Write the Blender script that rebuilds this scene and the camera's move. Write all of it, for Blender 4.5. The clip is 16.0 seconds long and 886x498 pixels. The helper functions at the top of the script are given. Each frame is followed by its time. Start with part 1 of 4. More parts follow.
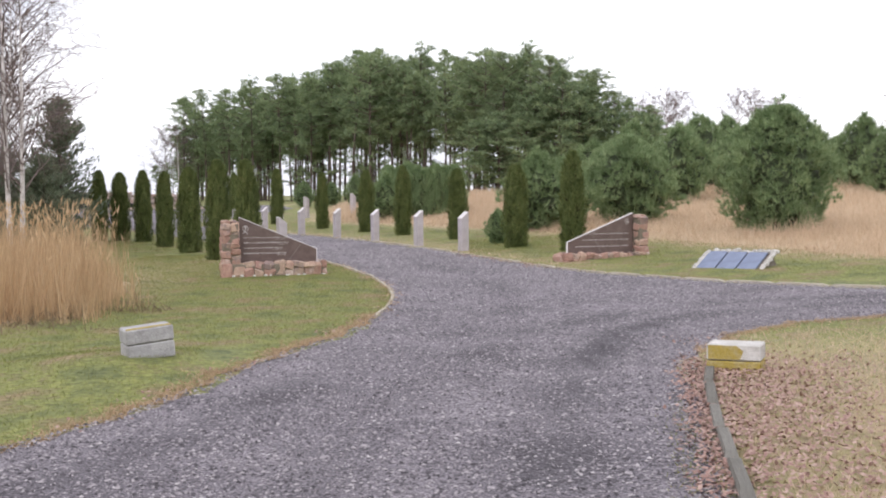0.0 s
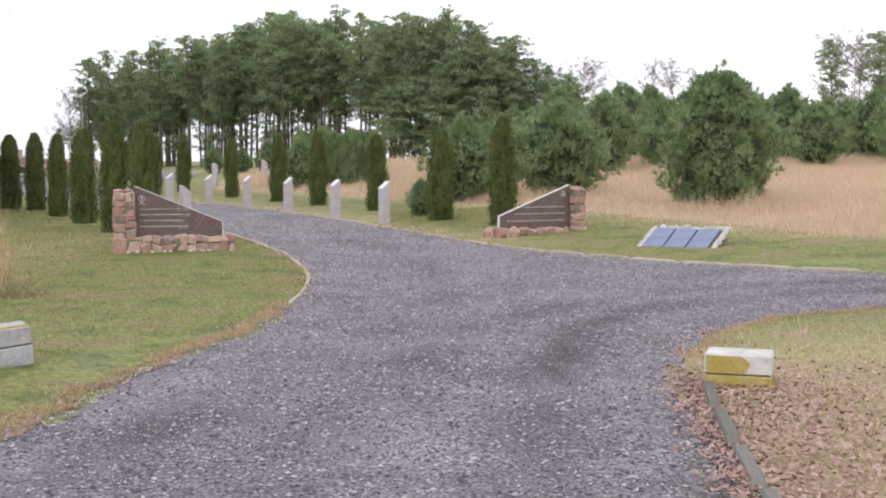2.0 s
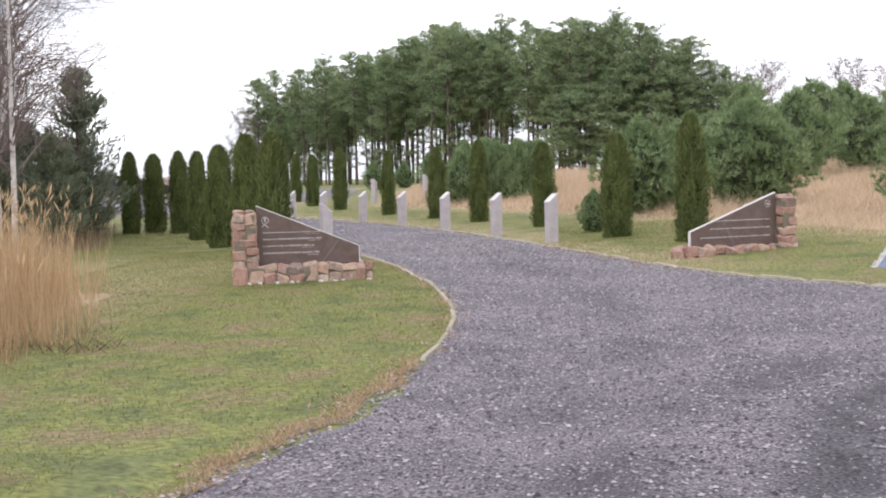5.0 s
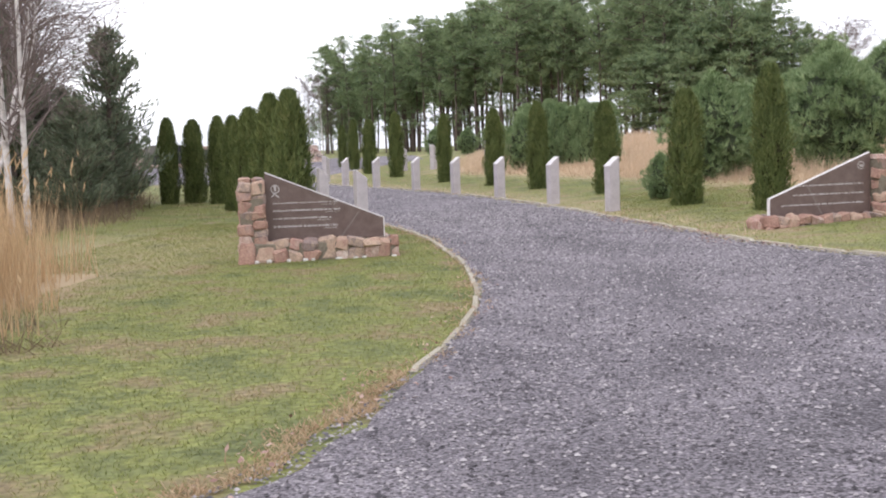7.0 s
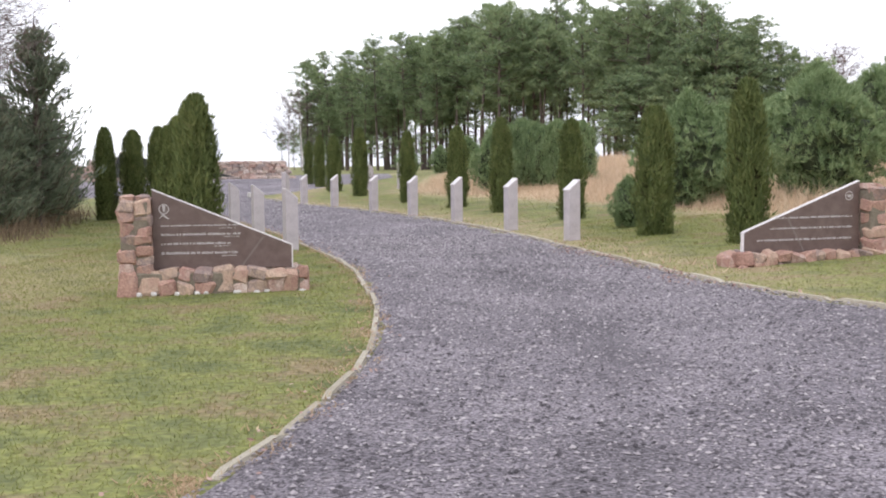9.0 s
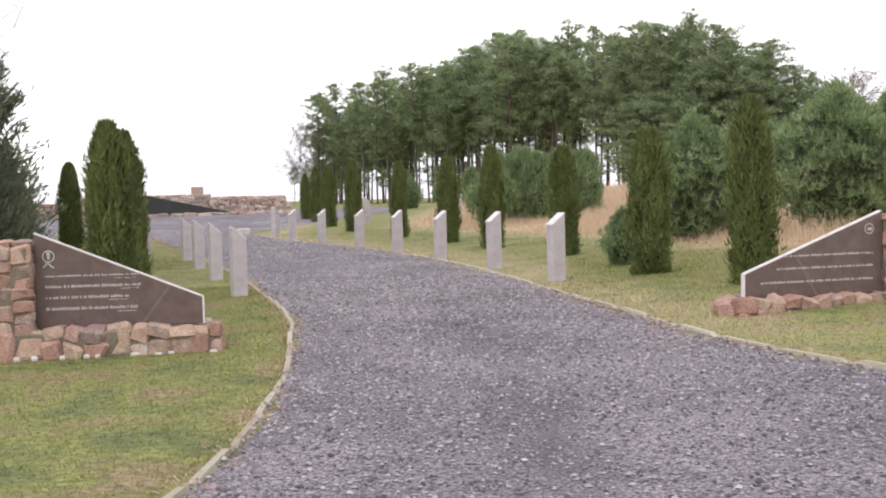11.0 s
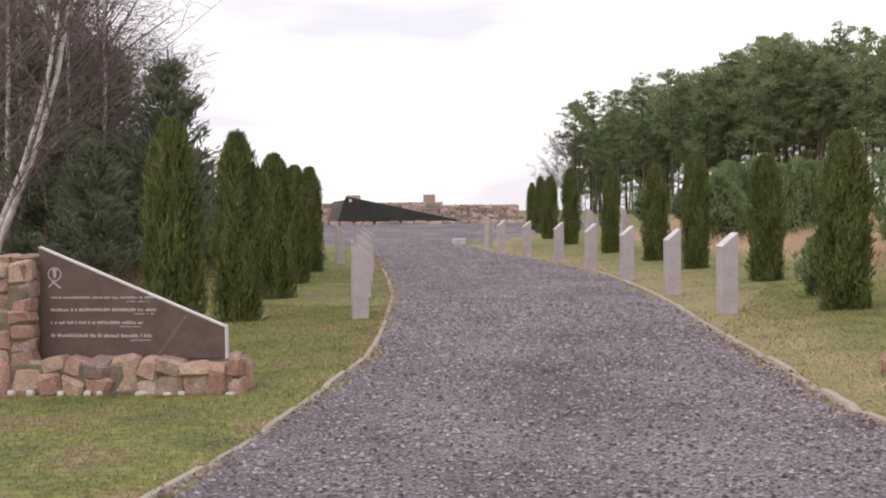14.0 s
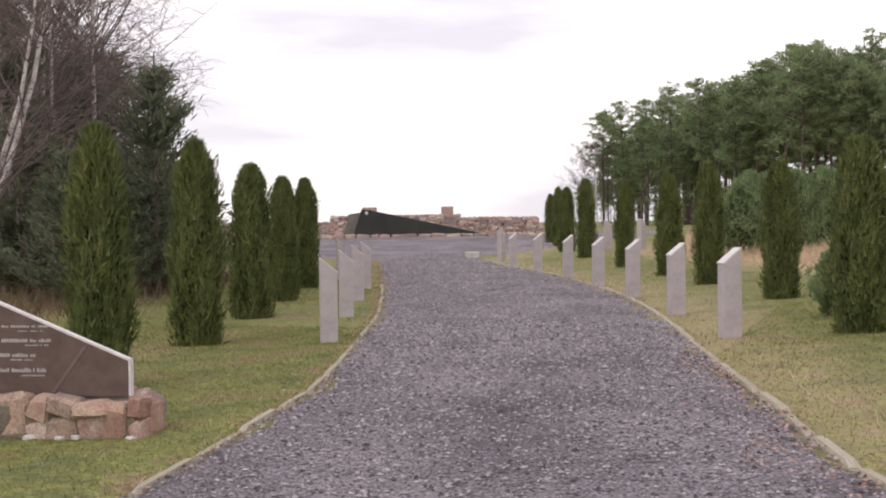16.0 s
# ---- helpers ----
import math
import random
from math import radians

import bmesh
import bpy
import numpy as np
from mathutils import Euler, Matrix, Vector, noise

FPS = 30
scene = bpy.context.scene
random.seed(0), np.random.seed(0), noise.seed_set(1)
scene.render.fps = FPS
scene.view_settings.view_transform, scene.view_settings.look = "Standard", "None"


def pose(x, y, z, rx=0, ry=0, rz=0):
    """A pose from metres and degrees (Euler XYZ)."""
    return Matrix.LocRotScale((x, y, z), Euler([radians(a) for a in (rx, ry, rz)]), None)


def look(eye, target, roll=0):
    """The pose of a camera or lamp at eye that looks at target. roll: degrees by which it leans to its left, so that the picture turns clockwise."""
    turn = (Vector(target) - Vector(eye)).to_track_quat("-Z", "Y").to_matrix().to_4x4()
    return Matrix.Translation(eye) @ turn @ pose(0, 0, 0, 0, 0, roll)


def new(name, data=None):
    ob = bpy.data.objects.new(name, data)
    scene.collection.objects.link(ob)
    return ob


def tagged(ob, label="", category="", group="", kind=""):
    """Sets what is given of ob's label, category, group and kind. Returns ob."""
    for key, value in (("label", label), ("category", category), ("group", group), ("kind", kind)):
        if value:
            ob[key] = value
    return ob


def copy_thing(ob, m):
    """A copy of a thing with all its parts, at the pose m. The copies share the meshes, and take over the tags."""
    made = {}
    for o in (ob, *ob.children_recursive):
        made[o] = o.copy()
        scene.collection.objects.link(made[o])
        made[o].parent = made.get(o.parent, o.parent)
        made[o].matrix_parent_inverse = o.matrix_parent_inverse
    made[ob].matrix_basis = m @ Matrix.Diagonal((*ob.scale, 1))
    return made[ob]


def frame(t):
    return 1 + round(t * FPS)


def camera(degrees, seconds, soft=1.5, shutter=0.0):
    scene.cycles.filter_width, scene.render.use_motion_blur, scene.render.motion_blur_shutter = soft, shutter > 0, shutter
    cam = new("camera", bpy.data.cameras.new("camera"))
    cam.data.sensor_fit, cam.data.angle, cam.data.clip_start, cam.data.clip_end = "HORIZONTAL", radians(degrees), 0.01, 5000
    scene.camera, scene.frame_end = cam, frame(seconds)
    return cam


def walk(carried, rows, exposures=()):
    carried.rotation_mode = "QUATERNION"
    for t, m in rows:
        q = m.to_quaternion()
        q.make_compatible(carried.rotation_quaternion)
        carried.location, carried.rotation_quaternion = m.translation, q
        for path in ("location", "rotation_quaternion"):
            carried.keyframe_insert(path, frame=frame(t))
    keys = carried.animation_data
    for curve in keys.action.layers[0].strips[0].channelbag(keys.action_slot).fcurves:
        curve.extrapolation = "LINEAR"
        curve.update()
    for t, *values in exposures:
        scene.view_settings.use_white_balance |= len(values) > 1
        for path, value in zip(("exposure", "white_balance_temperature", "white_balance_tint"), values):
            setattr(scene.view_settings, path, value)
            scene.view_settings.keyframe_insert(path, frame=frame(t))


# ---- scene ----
cam = camera(40.0, 16.0, soft=1.95)
PATH = [
    (0, (-1.122, 1.591, 1.675), (-1.095, 3.589, 1.584), -0.5),
    (0.5, (-1.185, 2.246, 1.657), (-1.078, 4.237, 1.507), -1.0),
    (1, (-1.224, 2.887, 1.674), (-1.123, 4.88, 1.541), -1.6),
    (1.5, (-1.239, 3.507, 1.67), (-1.075, 5.494, 1.517), -3.2),
    (2, (-1.237, 4.04, 1.688), (-1.068, 6.027, 1.544), 0.1),
    (2.5, (-1.202, 4.722, 1.645), (-1.038, 6.712, 1.535), 0.8),
    (3, (-1.223, 5.372, 1.654), (-1.035, 7.358, 1.519), 0.6),
    (3.5, (-1.228, 6.05, 1.628), (-1.121, 8.044, 1.519), -1.0),
    (4, (-1.203, 6.729, 1.635), (-1.123, 8.723, 1.505), -3.0),
    (4.5, (-1.111, 7.398, 1.619), (-1.219, 9.393, 1.541), -0.2),
    (5, (-1.02, 8.036, 1.61), (-1.131, 10.03, 1.491), -1.4),
    (5.2, (-0.968, 8.289, 1.58), (-1.066, 10.282, 1.433), -1.5),
    (7.3, (-0.55, 11.098, 1.478), (-0.794, 13.075, 1.298), -2.0),
    (7.5, (-0.495, 11.347, 1.46), (-0.706, 13.325, 1.254), -1.7),
    (8, (-0.36, 11.975, 1.45), (-0.571, 13.952, 1.232), 0.6),
    (8.5, (-0.241, 12.632, 1.453), (-0.465, 14.611, 1.269), -1.7),
    (9, (-0.099, 13.302, 1.462), (-0.311, 15.286, 1.324), -0.7),
    (9.5, (-0.058, 13.922, 1.456), (-0.271, 15.909, 1.382), -1.7),
    (9.7, (-0.013, 14.179, 1.462), (-0.233, 16.165, 1.373), -1.8),
    (11.8, (0.797, 16.548, 1.473), (0.504, 18.524, 1.391), -0.8),
    (12, (0.87, 16.706, 1.485), (0.546, 18.678, 1.403), -0.9),
    (12.5, (1.109, 17.231, 1.479), (0.692, 19.185, 1.399), -1.0),
    (13, (1.368, 17.688, 1.476), (0.782, 19.6, 1.421), -0.8),
    (13.5, (1.553, 18.2, 1.498), (0.933, 20.101, 1.45), -1.4),
    (14, (1.76, 18.619, 1.497), (1.087, 20.501, 1.434), -0.5),
    (14.5, (1.84, 19.06, 1.48), (1.15, 20.936, 1.428), -0.1),
    (15, (1.872, 19.485, 1.526), (1.159, 21.352, 1.465), -1.0),
    (15.5, (1.934, 19.908, 1.516), (1.202, 21.768, 1.462), -0.9),
    (16, (1.951, 20.204, 1.512), (1.228, 22.068, 1.469), -0.7),
]
walk(cam, [(t, look(eye, target, roll)) for t, eye, target, roll in PATH], [(0, 0.78, 6320, 13.5), (2, 0.82, 6300, 13), (9, 0.9, 6250, 13.5), (12.0, 0.84, 6650, 15), (12.5, 0.82, 6680, 16), (13.0, 0.76, 6740, 17), (13.5, 0.52, 6800, 17.5), (16, 0.45, 6800, 18)])

# ---- world and light: a bright overcast day ----
world = bpy.data.worlds.new("overcast")
scene.world = world
world.use_nodes = True
wn, wl = world.node_tree.nodes, world.node_tree.links
wn.clear()
w_out = wn.new("ShaderNodeOutputWorld")
w_bg = wn.new("ShaderNodeBackground")
w_sky = wn.new("ShaderNodeTexSky")
w_sky.sky_type = "NISHITA"
w_sky.sun_disc = False
w_sky.sun_elevation, w_sky.sun_rotation = radians(30), radians(150)
w_tint = wn.new("ShaderNodeMix")
w_tint.data_type, w_tint.blend_type = "RGBA", "MIX"
w_tc = wn.new("ShaderNodeTexCoord")
w_map = wn.new("ShaderNodeMapping")
w_map.inputs["Scale"].default_value = (1.0, 1.0, 5.0)
w_noise = wn.new("ShaderNodeTexNoise")
w_noise.inputs["Scale"].default_value, w_noise.inputs["Detail"].default_value = 2.2, 5
w_ramp = wn.new("ShaderNodeValToRGB")
w_ramp.color_ramp.elements[0].position, w_ramp.color_ramp.elements[0].color = 0.40, (6.4, 6.5, 7.0, 1)
w_ramp.color_ramp.elements[1].position, w_ramp.color_ramp.elements[1].color = 0.6, (10.6, 10.5, 10.6, 1)
wl.new(w_tc.outputs["Generated"], w_map.inputs["Vector"])
wl.new(w_map.outputs["Vector"], w_noise.inputs["Vector"])
wl.new(w_noise.outputs["Fac"], w_ramp.inputs["Fac"])
w_tint.inputs["Factor"].default_value = 0.93
wl.new(w_sky.outputs["Color"], w_tint.inputs["A"])
wl.new(w_ramp.outputs["Color"], w_tint.inputs["B"])
wl.new(w_tint.outputs["Result"], w_bg.inputs["Color"])
w_bg.inputs["Strength"].default_value = 0.1
wl.new(w_bg.outputs["Background"], w_out.inputs["Surface"])

sun_data = bpy.data.lights.new("sun", "SUN")
sun_data.energy, sun_data.angle, sun_data.color = 0.6, radians(25), (1.0, 0.96, 0.9)
sun = new("sun", sun_data)
sun.matrix_world = look((0, 0, 60), (18, 32, 22))


# ---- small builders ----
def mesh_from(name, verts, faces):
    """A mesh from arrays: verts (n, 3), faces (m, k)."""
    verts, faces = np.asarray(verts, np.float32), np.asarray(faces, np.int32)
    me = bpy.data.meshes.new(name)
    k = faces.shape[1]
    me.vertices.add(len(verts))
    me.vertices.foreach_set("co", verts.ravel())
    me.loops.add(faces.size)
    me.loops.foreach_set("vertex_index", faces.ravel())
    me.polygons.add(len(faces))
    me.polygons.foreach_set("loop_start", np.arange(0, faces.size, k, dtype=np.int32))
    me.update(calc_edges=True)
    return me


def part(name, me, material, parent=None, label="", smooth=False):
    """One mesh object under a thing; me: a bmesh, a mesh, or a pair of arrays."""
    if isinstance(me, bmesh.types.BMesh):
        data = bpy.data.meshes.new(name)
        me.to_mesh(data)
        me.free()
    elif isinstance(me, tuple):
        data = mesh_from(name, *me)
    else:
        data = me
    if material and not data.materials:
        data.materials.append(material)
    if smooth:
        data.polygons.foreach_set("use_smooth", np.ones(len(data.polygons), bool))
    ob = new(name, data)
    if parent:
        ob.parent = parent
    if label:
        tagged(ob, label)
    return ob


def thing(name, m, label, category, group="", kind=""):
    ob = new(name)
    ob.empty_display_size = 0.2
    ob.matrix_world = m
    return tagged(ob, label, category, group, kind)


def box(sx, sy, sz, bevel=0.0, z0=0.0):
    """A box on z0, bevelled."""
    bm = bmesh.new()
    bmesh.ops.create_cube(bm, size=1)
    bmesh.ops.transform(bm, matrix=Matrix.Translation((0, 0, z0 + sz / 2)) @ Matrix.Diagonal((sx, sy, sz, 1)), verts=bm.verts)
    if bevel:
        bmesh.ops.bevel(bm, geom=bm.edges[:], offset=bevel, segments=1, affect="EDGES")
    return bm


def prism(outline, y0, y1, bevel=0.0):
    """An upright slab: outline of (x, z) pairs, from y0 to y1."""
    bm = bmesh.new()
    f = bm.faces.new([bm.verts.new((x, y0, z)) for x, z in outline])
    new_geom = bmesh.ops.extrude_face_region(bm, geom=[f])["geom"]
    bmesh.ops.translate(bm, vec=(0, y1 - y0, 0), verts=[g for g in new_geom if isinstance(g, bmesh.types.BMVert)])
    bmesh.ops.recalc_face_normals(bm, faces=bm.faces)
    if bevel:
        bmesh.ops.bevel(bm, geom=bm.edges[:], offset=bevel, segments=1, affect="EDGES")
    return bm


def rock(sx, sy, sz, seed, rough=0.12):
    """A weathered field stone, blocky, with broken edges."""
    rng = random.Random(seed)
    bm = bmesh.new()
    bmesh.ops.create_cube(bm, size=1)
    for v in bm.verts:
        v.co += Vector((rng.uniform(-1, 0.3) * v.co.x, rng.uniform(-1, 0.3) * v.co.y, rng.uniform(-1, 0.3) * v.co.z)) * 0.42
    bmesh.ops.bevel(bm, geom=bm.edges[:], offset=0.13, segments=1, affect="EDGES")
    for v in bm.verts:
        v.co += Vector((rng.uniform(-1, 1), rng.uniform(-1, 1), rng.uniform(-1, 1))) * rough * 0.35
    bmesh.ops.transform(bm, matrix=Matrix.Diagonal((sx, sy, sz, 1)), verts=bm.verts)
    return bm


def tube(points, radii, sides=6):
    """Arrays of a tapered tube along points."""
    points, radii = np.asarray(points, float), np.asarray(radii, float)
    n = len(points)
    ahead = np.gradient(points, axis=0)
    ahead /= np.linalg.norm(ahead, axis=1)[:, None] + 1e-9
    ref = np.where(np.abs(ahead[:, 2:3]) > 0.9, np.array([[1.0, 0, 0]]), np.array([[0, 0, 1.0]]))
    u = np.cross(ahead, ref)
    u /= np.linalg.norm(u, axis=1)[:, None] + 1e-9
    v = np.cross(ahead, u)
    ang = np.arange(sides) * 2 * np.pi / sides
    ring = np.cos(ang)[None, :, None] * u[:, None] + np.sin(ang)[None, :, None] * v[:, None]
    verts = (points[:, None] + ring * radii[:, None, None]).reshape(-1, 3)
    i, j = np.meshgrid(np.arange(n - 1), np.arange(sides), indexing="ij")
    a, b = i * sides + j, i * sides + (j + 1) % sides
    return verts, np.stack([a, b, b + sides, a + sides], -1).reshape(-1, 4)


def joined(pieces):
    verts, faces, at = [], [], 0
    for v, f in pieces:
        verts.append(v)
        faces.append(f + at)
        at += len(v)
    return np.concatenate(verts), np.concatenate(faces)


def cards(centres, along, across, length, width):
    """Small pointed leaves: diamonds about centres, with axes along and across."""
    n = len(centres)
    a, b = along * np.asarray(length).reshape(-1, 1) / 2, across * np.asarray(width).reshape(-1, 1) / 2
    verts = np.stack([centres - a, centres - b, centres + a, centres + b], 1).reshape(-1, 3)
    return verts, np.arange(4 * n).reshape(n, 4)


def spikes(base, along, across, length, width):
    """Needle tufts: one pointed triangle each."""
    n = len(base)
    a, b = along * np.asarray(length).reshape(-1, 1), across * np.asarray(width).reshape(-1, 1) / 2
    return np.stack([base - b, base + b, base + a], 1).reshape(-1, 3), np.arange(3 * n).reshape(n, 3)


def unit(v):
    return v / (np.linalg.norm(v, axis=-1, keepdims=True) + 1e-9)


def upright_frame(rng, n, lift=1.0):
    """Random leaf axes that lean upwards."""
    along = unit(rng.normal(size=(n, 3)) + np.array([0, 0, lift]))
    return along, unit(np.cross(along, rng.normal(size=(n, 3))))


# ---- materials ----
def material(name, stops, scale=6.0, rough=0.85, bump=0.3, bscale=40.0, source="noise", metal=0.0, spec=0.3, share=0.5, fine=0.0, through_light=0.0):
    """Colour from a ramp of (position, rgb), driven by noise of a real-world size, by each island or by each object."""
    m = bpy.data.materials.new(name)
    m.use_nodes = True
    n, l = m.node_tree.nodes, m.node_tree.links
    bsdf = n["Principled BSDF"]
    bsdf.inputs["Roughness"].default_value = rough
    bsdf.inputs["Metallic"].default_value = metal
    bsdf.inputs["Specular IOR Level"].default_value = spec
    tc = n.new("ShaderNodeTexCoord")
    noise_node = n.new("ShaderNodeTexNoise")
    noise_node.inputs["Scale"].default_value, noise_node.inputs["Detail"].default_value = scale, 6
    noise_node.inputs["Roughness"].default_value = 0.65
    l.new(tc.outputs["Object"], noise_node.inputs["Vector"])
    fac = noise_node.outputs["Fac"]
    stretch = n.new("ShaderNodeMapRange")
    stretch.inputs["From Min"].default_value, stretch.inputs["From Max"].default_value = 0.28, 0.72
    l.new(fac, stretch.inputs["Value"])
    fac = stretch.outputs["Result"]
    if source != "noise":
        info = n.new("ShaderNodeNewGeometry" if source == "island" else "ShaderNodeObjectInfo")
        mix = n.new("ShaderNodeMix")
        mix.inputs["Factor"].default_value = share
        l.new(info.outputs["Random Per Island" if source == "island" else "Random"], mix.inputs["A"])
        l.new(fac, mix.inputs["B"])
        fac = mix.outputs["Result"]
    ramp = n.new("ShaderNodeValToRGB")
    while len(ramp.color_ramp.elements) < len(stops):
        ramp.color_ramp.elements.new(0.5)
    for e, (p, c) in zip(ramp.color_ramp.elements, stops):
        e.position, e.color = p, (*c, 1)
    l.new(fac, ramp.inputs["Fac"])
    colour = ramp.outputs["Color"]
    grain = n.new("ShaderNodeTexNoise")
    grain.inputs["Scale"].default_value, grain.inputs["Detail"].default_value = bscale, 4
    l.new(tc.outputs["Object"], grain.inputs["Vector"])
    if fine:
        hsv = n.new("ShaderNodeHueSaturation")
        span = n.new("ShaderNodeMapRange")
        span.inputs["From Min"].default_value, span.inputs["From Max"].default_value = 0.3, 0.7
        span.inputs["To Min"].default_value, span.inputs["To Max"].default_value = 1 - fine, 1 + fine
        l.new(grain.outputs["Fac"], span.inputs["Value"])
        l.new(span.outputs["Result"], hsv.inputs["Value"])
        l.new(colour, hsv.inputs["Color"])
        colour = hsv.outputs["Color"]
    l.new(colour, bsdf.inputs["Base Color"])
    if through_light:
        leaf = n.new("ShaderNodeBsdfTranslucent")
        both = n.new("ShaderNodeMixShader")
        both.inputs["Fac"].default_value = through_light
        l.new(colour, leaf.inputs["Color"])
        l.new(bsdf.outputs["BSDF"], both.inputs[1])
        l.new(leaf.outputs["BSDF"], both.inputs[2])
        l.new(both.outputs["Shader"], n["Material Output"].inputs["Surface"])
    if bump:
        bp = n.new("ShaderNodeBump")
        bp.inputs["Strength"].default_value, bp.inputs["Distance"].default_value = bump, 0.02
        l.new(grain.outputs["Fac"], bp.inputs["Height"])
        l.new(bp.outputs["Normal"], bsdf.inputs["Normal"])
    return m


# Base kept darker than M_STONES: shade between the stones is in its colour.
M_GRAVEL = material("gravel", [(0, (0.095, 0.084, 0.094)), (0.45, (0.165, 0.148, 0.163)), (1, (0.25, 0.225, 0.243))], 0.6, 0.9, 1.0, 46, fine=0.85)
M_STONES = material("gravel_stones", [(0, (0.040, 0.036, 0.040)), (0.30, (0.125, 0.112, 0.123)), (0.65, (0.265, 0.240, 0.255)), (0.88, (0.36, 0.33, 0.335)), (0.97, (0.47, 0.44, 0.44)), (1, (0.66, 0.64, 0.64))], 3, 0.85, 0.2, 60, "island", share=0.12)
LAWN = [(0, (0.098, 0.112, 0.046)), (0.25, (0.130, 0.145, 0.056)), (0.42, (0.160, 0.172, 0.060)), (0.52, (0.198, 0.210, 0.064)), (0.60, (0.178, 0.172, 0.070)), (0.78, (0.215, 0.172, 0.092)), (1, (0.27, 0.205, 0.125))]
M_BLADE = material("grass_blades", [(p, tuple(1.4 * v for v in c)) for p, c in LAWN], 1.1, 0.75, 0, 60, "island", share=0.72, through_light=0.55)
M_DRY = material("dry_grass", [(0, (0.36, 0.26, 0.175)), (0.4, (0.56, 0.43, 0.30)), (1, (0.74, 0.60, 0.45))], 0.35, 0.85, 0, 60, "island", share=0.5, through_light=0.45)
M_REED = material("reeds", [(0, (0.323, 0.218, 0.123)), (0.5, (0.522, 0.368, 0.211)), (1, (0.683, 0.506, 0.323))], 0.6, 0.8, 0, 60, "island", share=0.35, through_light=0.42)
M_FRINGE = material("dead_fringe", [(0, (0.30, 0.20, 0.12)), (0.5, (0.46, 0.33, 0.21)), (1, (0.60, 0.46, 0.32))], 1.2, 0.85, 0, 60, "island", share=0.4, through_light=0.4)
M_LEAF = material("leaf_litter", [(0, (0.20, 0.115, 0.095)), (0.5, (0.33, 0.21, 0.175)), (1, (0.48, 0.35, 0.30))], 2, 0.8, 0, 60, "island", share=0.2)
M_KERB = material("kerb_concrete", [(0, (0.105, 0.098, 0.078)), (0.5, (0.175, 0.165, 0.145)), (1, (0.26, 0.245, 0.215))], 5, 0.9, 0.5, 60, "object", share=0.6, fine=0.2)
M_KERB_PALE = material("tan_kerb_concrete", [(0, (0.26, 0.225, 0.155)), (0.5, (0.40, 0.36, 0.28)), (1, (0.52, 0.48, 0.40))], 5, 0.9, 0.5, 60, "object", share=0.6, fine=0.2)
M_POST = material("post_granite", [(0, (0.37, 0.335, 0.345)), (0.5, (0.44, 0.40, 0.41)), (1, (0.50, 0.46, 0.47))], 5, 0.75, 0.2, 120, fine=0.14)
M_EDGE = material("cut_granite_edge", [(0, (0.55, 0.52, 0.52)), (1, (0.72, 0.69, 0.69))], 12, 0.7, 0.2, 120, fine=0.1)
M_PLAQUE = material("polished_brown_granite", [(0, (0.095, 0.064, 0.055)), (0.5, (0.122, 0.084, 0.074)), (1, (0.150, 0.108, 0.095))], 7, 0.36, 0.03, 200, spec=0.4, fine=0.12)
M_STREAK = material("pale_streak", [(0, (0.13, 0.10, 0.095)), (1, (0.18, 0.145, 0.135))], 7, 0.35, 0.03, 200, spec=0.4)
M_LETTER = material("engraved_letters", [(0, (0.36, 0.33, 0.32)), (1, (0.52, 0.49, 0.48))], 40, 0.8, 0.1, 100)
M_MORTAR = material("mortar", [(0, (0.132, 0.110, 0.083)), (1, (0.228, 0.197, 0.154))], 9, 0.95, 0.6, 60, fine=0.2)
M_FIELD = material("field_stone", [(0.08, (0.248, 0.140, 0.112)), (0.25, (0.373, 0.233, 0.181)), (0.4, (0.228, 0.176, 0.163)), (0.55, (0.434, 0.316, 0.237)), (0.72, (0.341, 0.200, 0.163)), (0.92, (0.486, 0.400, 0.344))], 6, 0.85, 0.5, 45, "object", share=0.25, fine=0.24)
M_WALL = material("wall_field_stone", [(0.05, (0.27, 0.17, 0.14)), (0.25, (0.42, 0.30, 0.25)), (0.4, (0.25, 0.21, 0.20)), (0.55, (0.50, 0.41, 0.34)), (0.72, (0.38, 0.25, 0.21)), (0.92, (0.60, 0.54, 0.49))], 6, 0.85, 0.5, 45, "object", share=0.25, fine=0.24)
M_WALL_MORTAR = material("pale_mortar", [(0, (0.26, 0.225, 0.19)), (1, (0.42, 0.37, 0.32))], 3, 0.95, 0.6, 40, fine=0.3)
M_BRUSH = material("withered_brush", [(0, (0.10, 0.075, 0.05)), (0.5, (0.20, 0.15, 0.10)), (1, (0.36, 0.28, 0.17))], 1.5, 0.9, 0, 60, "island", share=0.4, through_light=0.3)
M_BLOCK = material("weathered_concrete", [(0, (0.38, 0.36, 0.33)), (0.5, (0.52, 0.50, 0.47)), (1, (0.66, 0.64, 0.62))], 5, 0.85, 0.4, 70, fine=0.12)
M_BLOCK_GREY = material("grey_concrete", [(0, (0.27, 0.26, 0.255)), (0.5, (0.37, 0.36, 0.36)), (1, (0.46, 0.45, 0.45))], 5, 0.9, 0.5, 70, fine=0.14)
M_LICHEN = material("yellow_lichen", [(0, (0.36, 0.31, 0.17)), (0.5, (0.36, 0.27, 0.06)), (1, (0.42, 0.36, 0.22))], 7, 0.95, 0.5, 70, fine=0.2)
M_SLAB = material("dark_blue_slab", [(0, (0.132, 0.156, 0.228)), (1, (0.204, 0.240, 0.336))], 4, 0.5, 0.05, 90, spec=0.3)
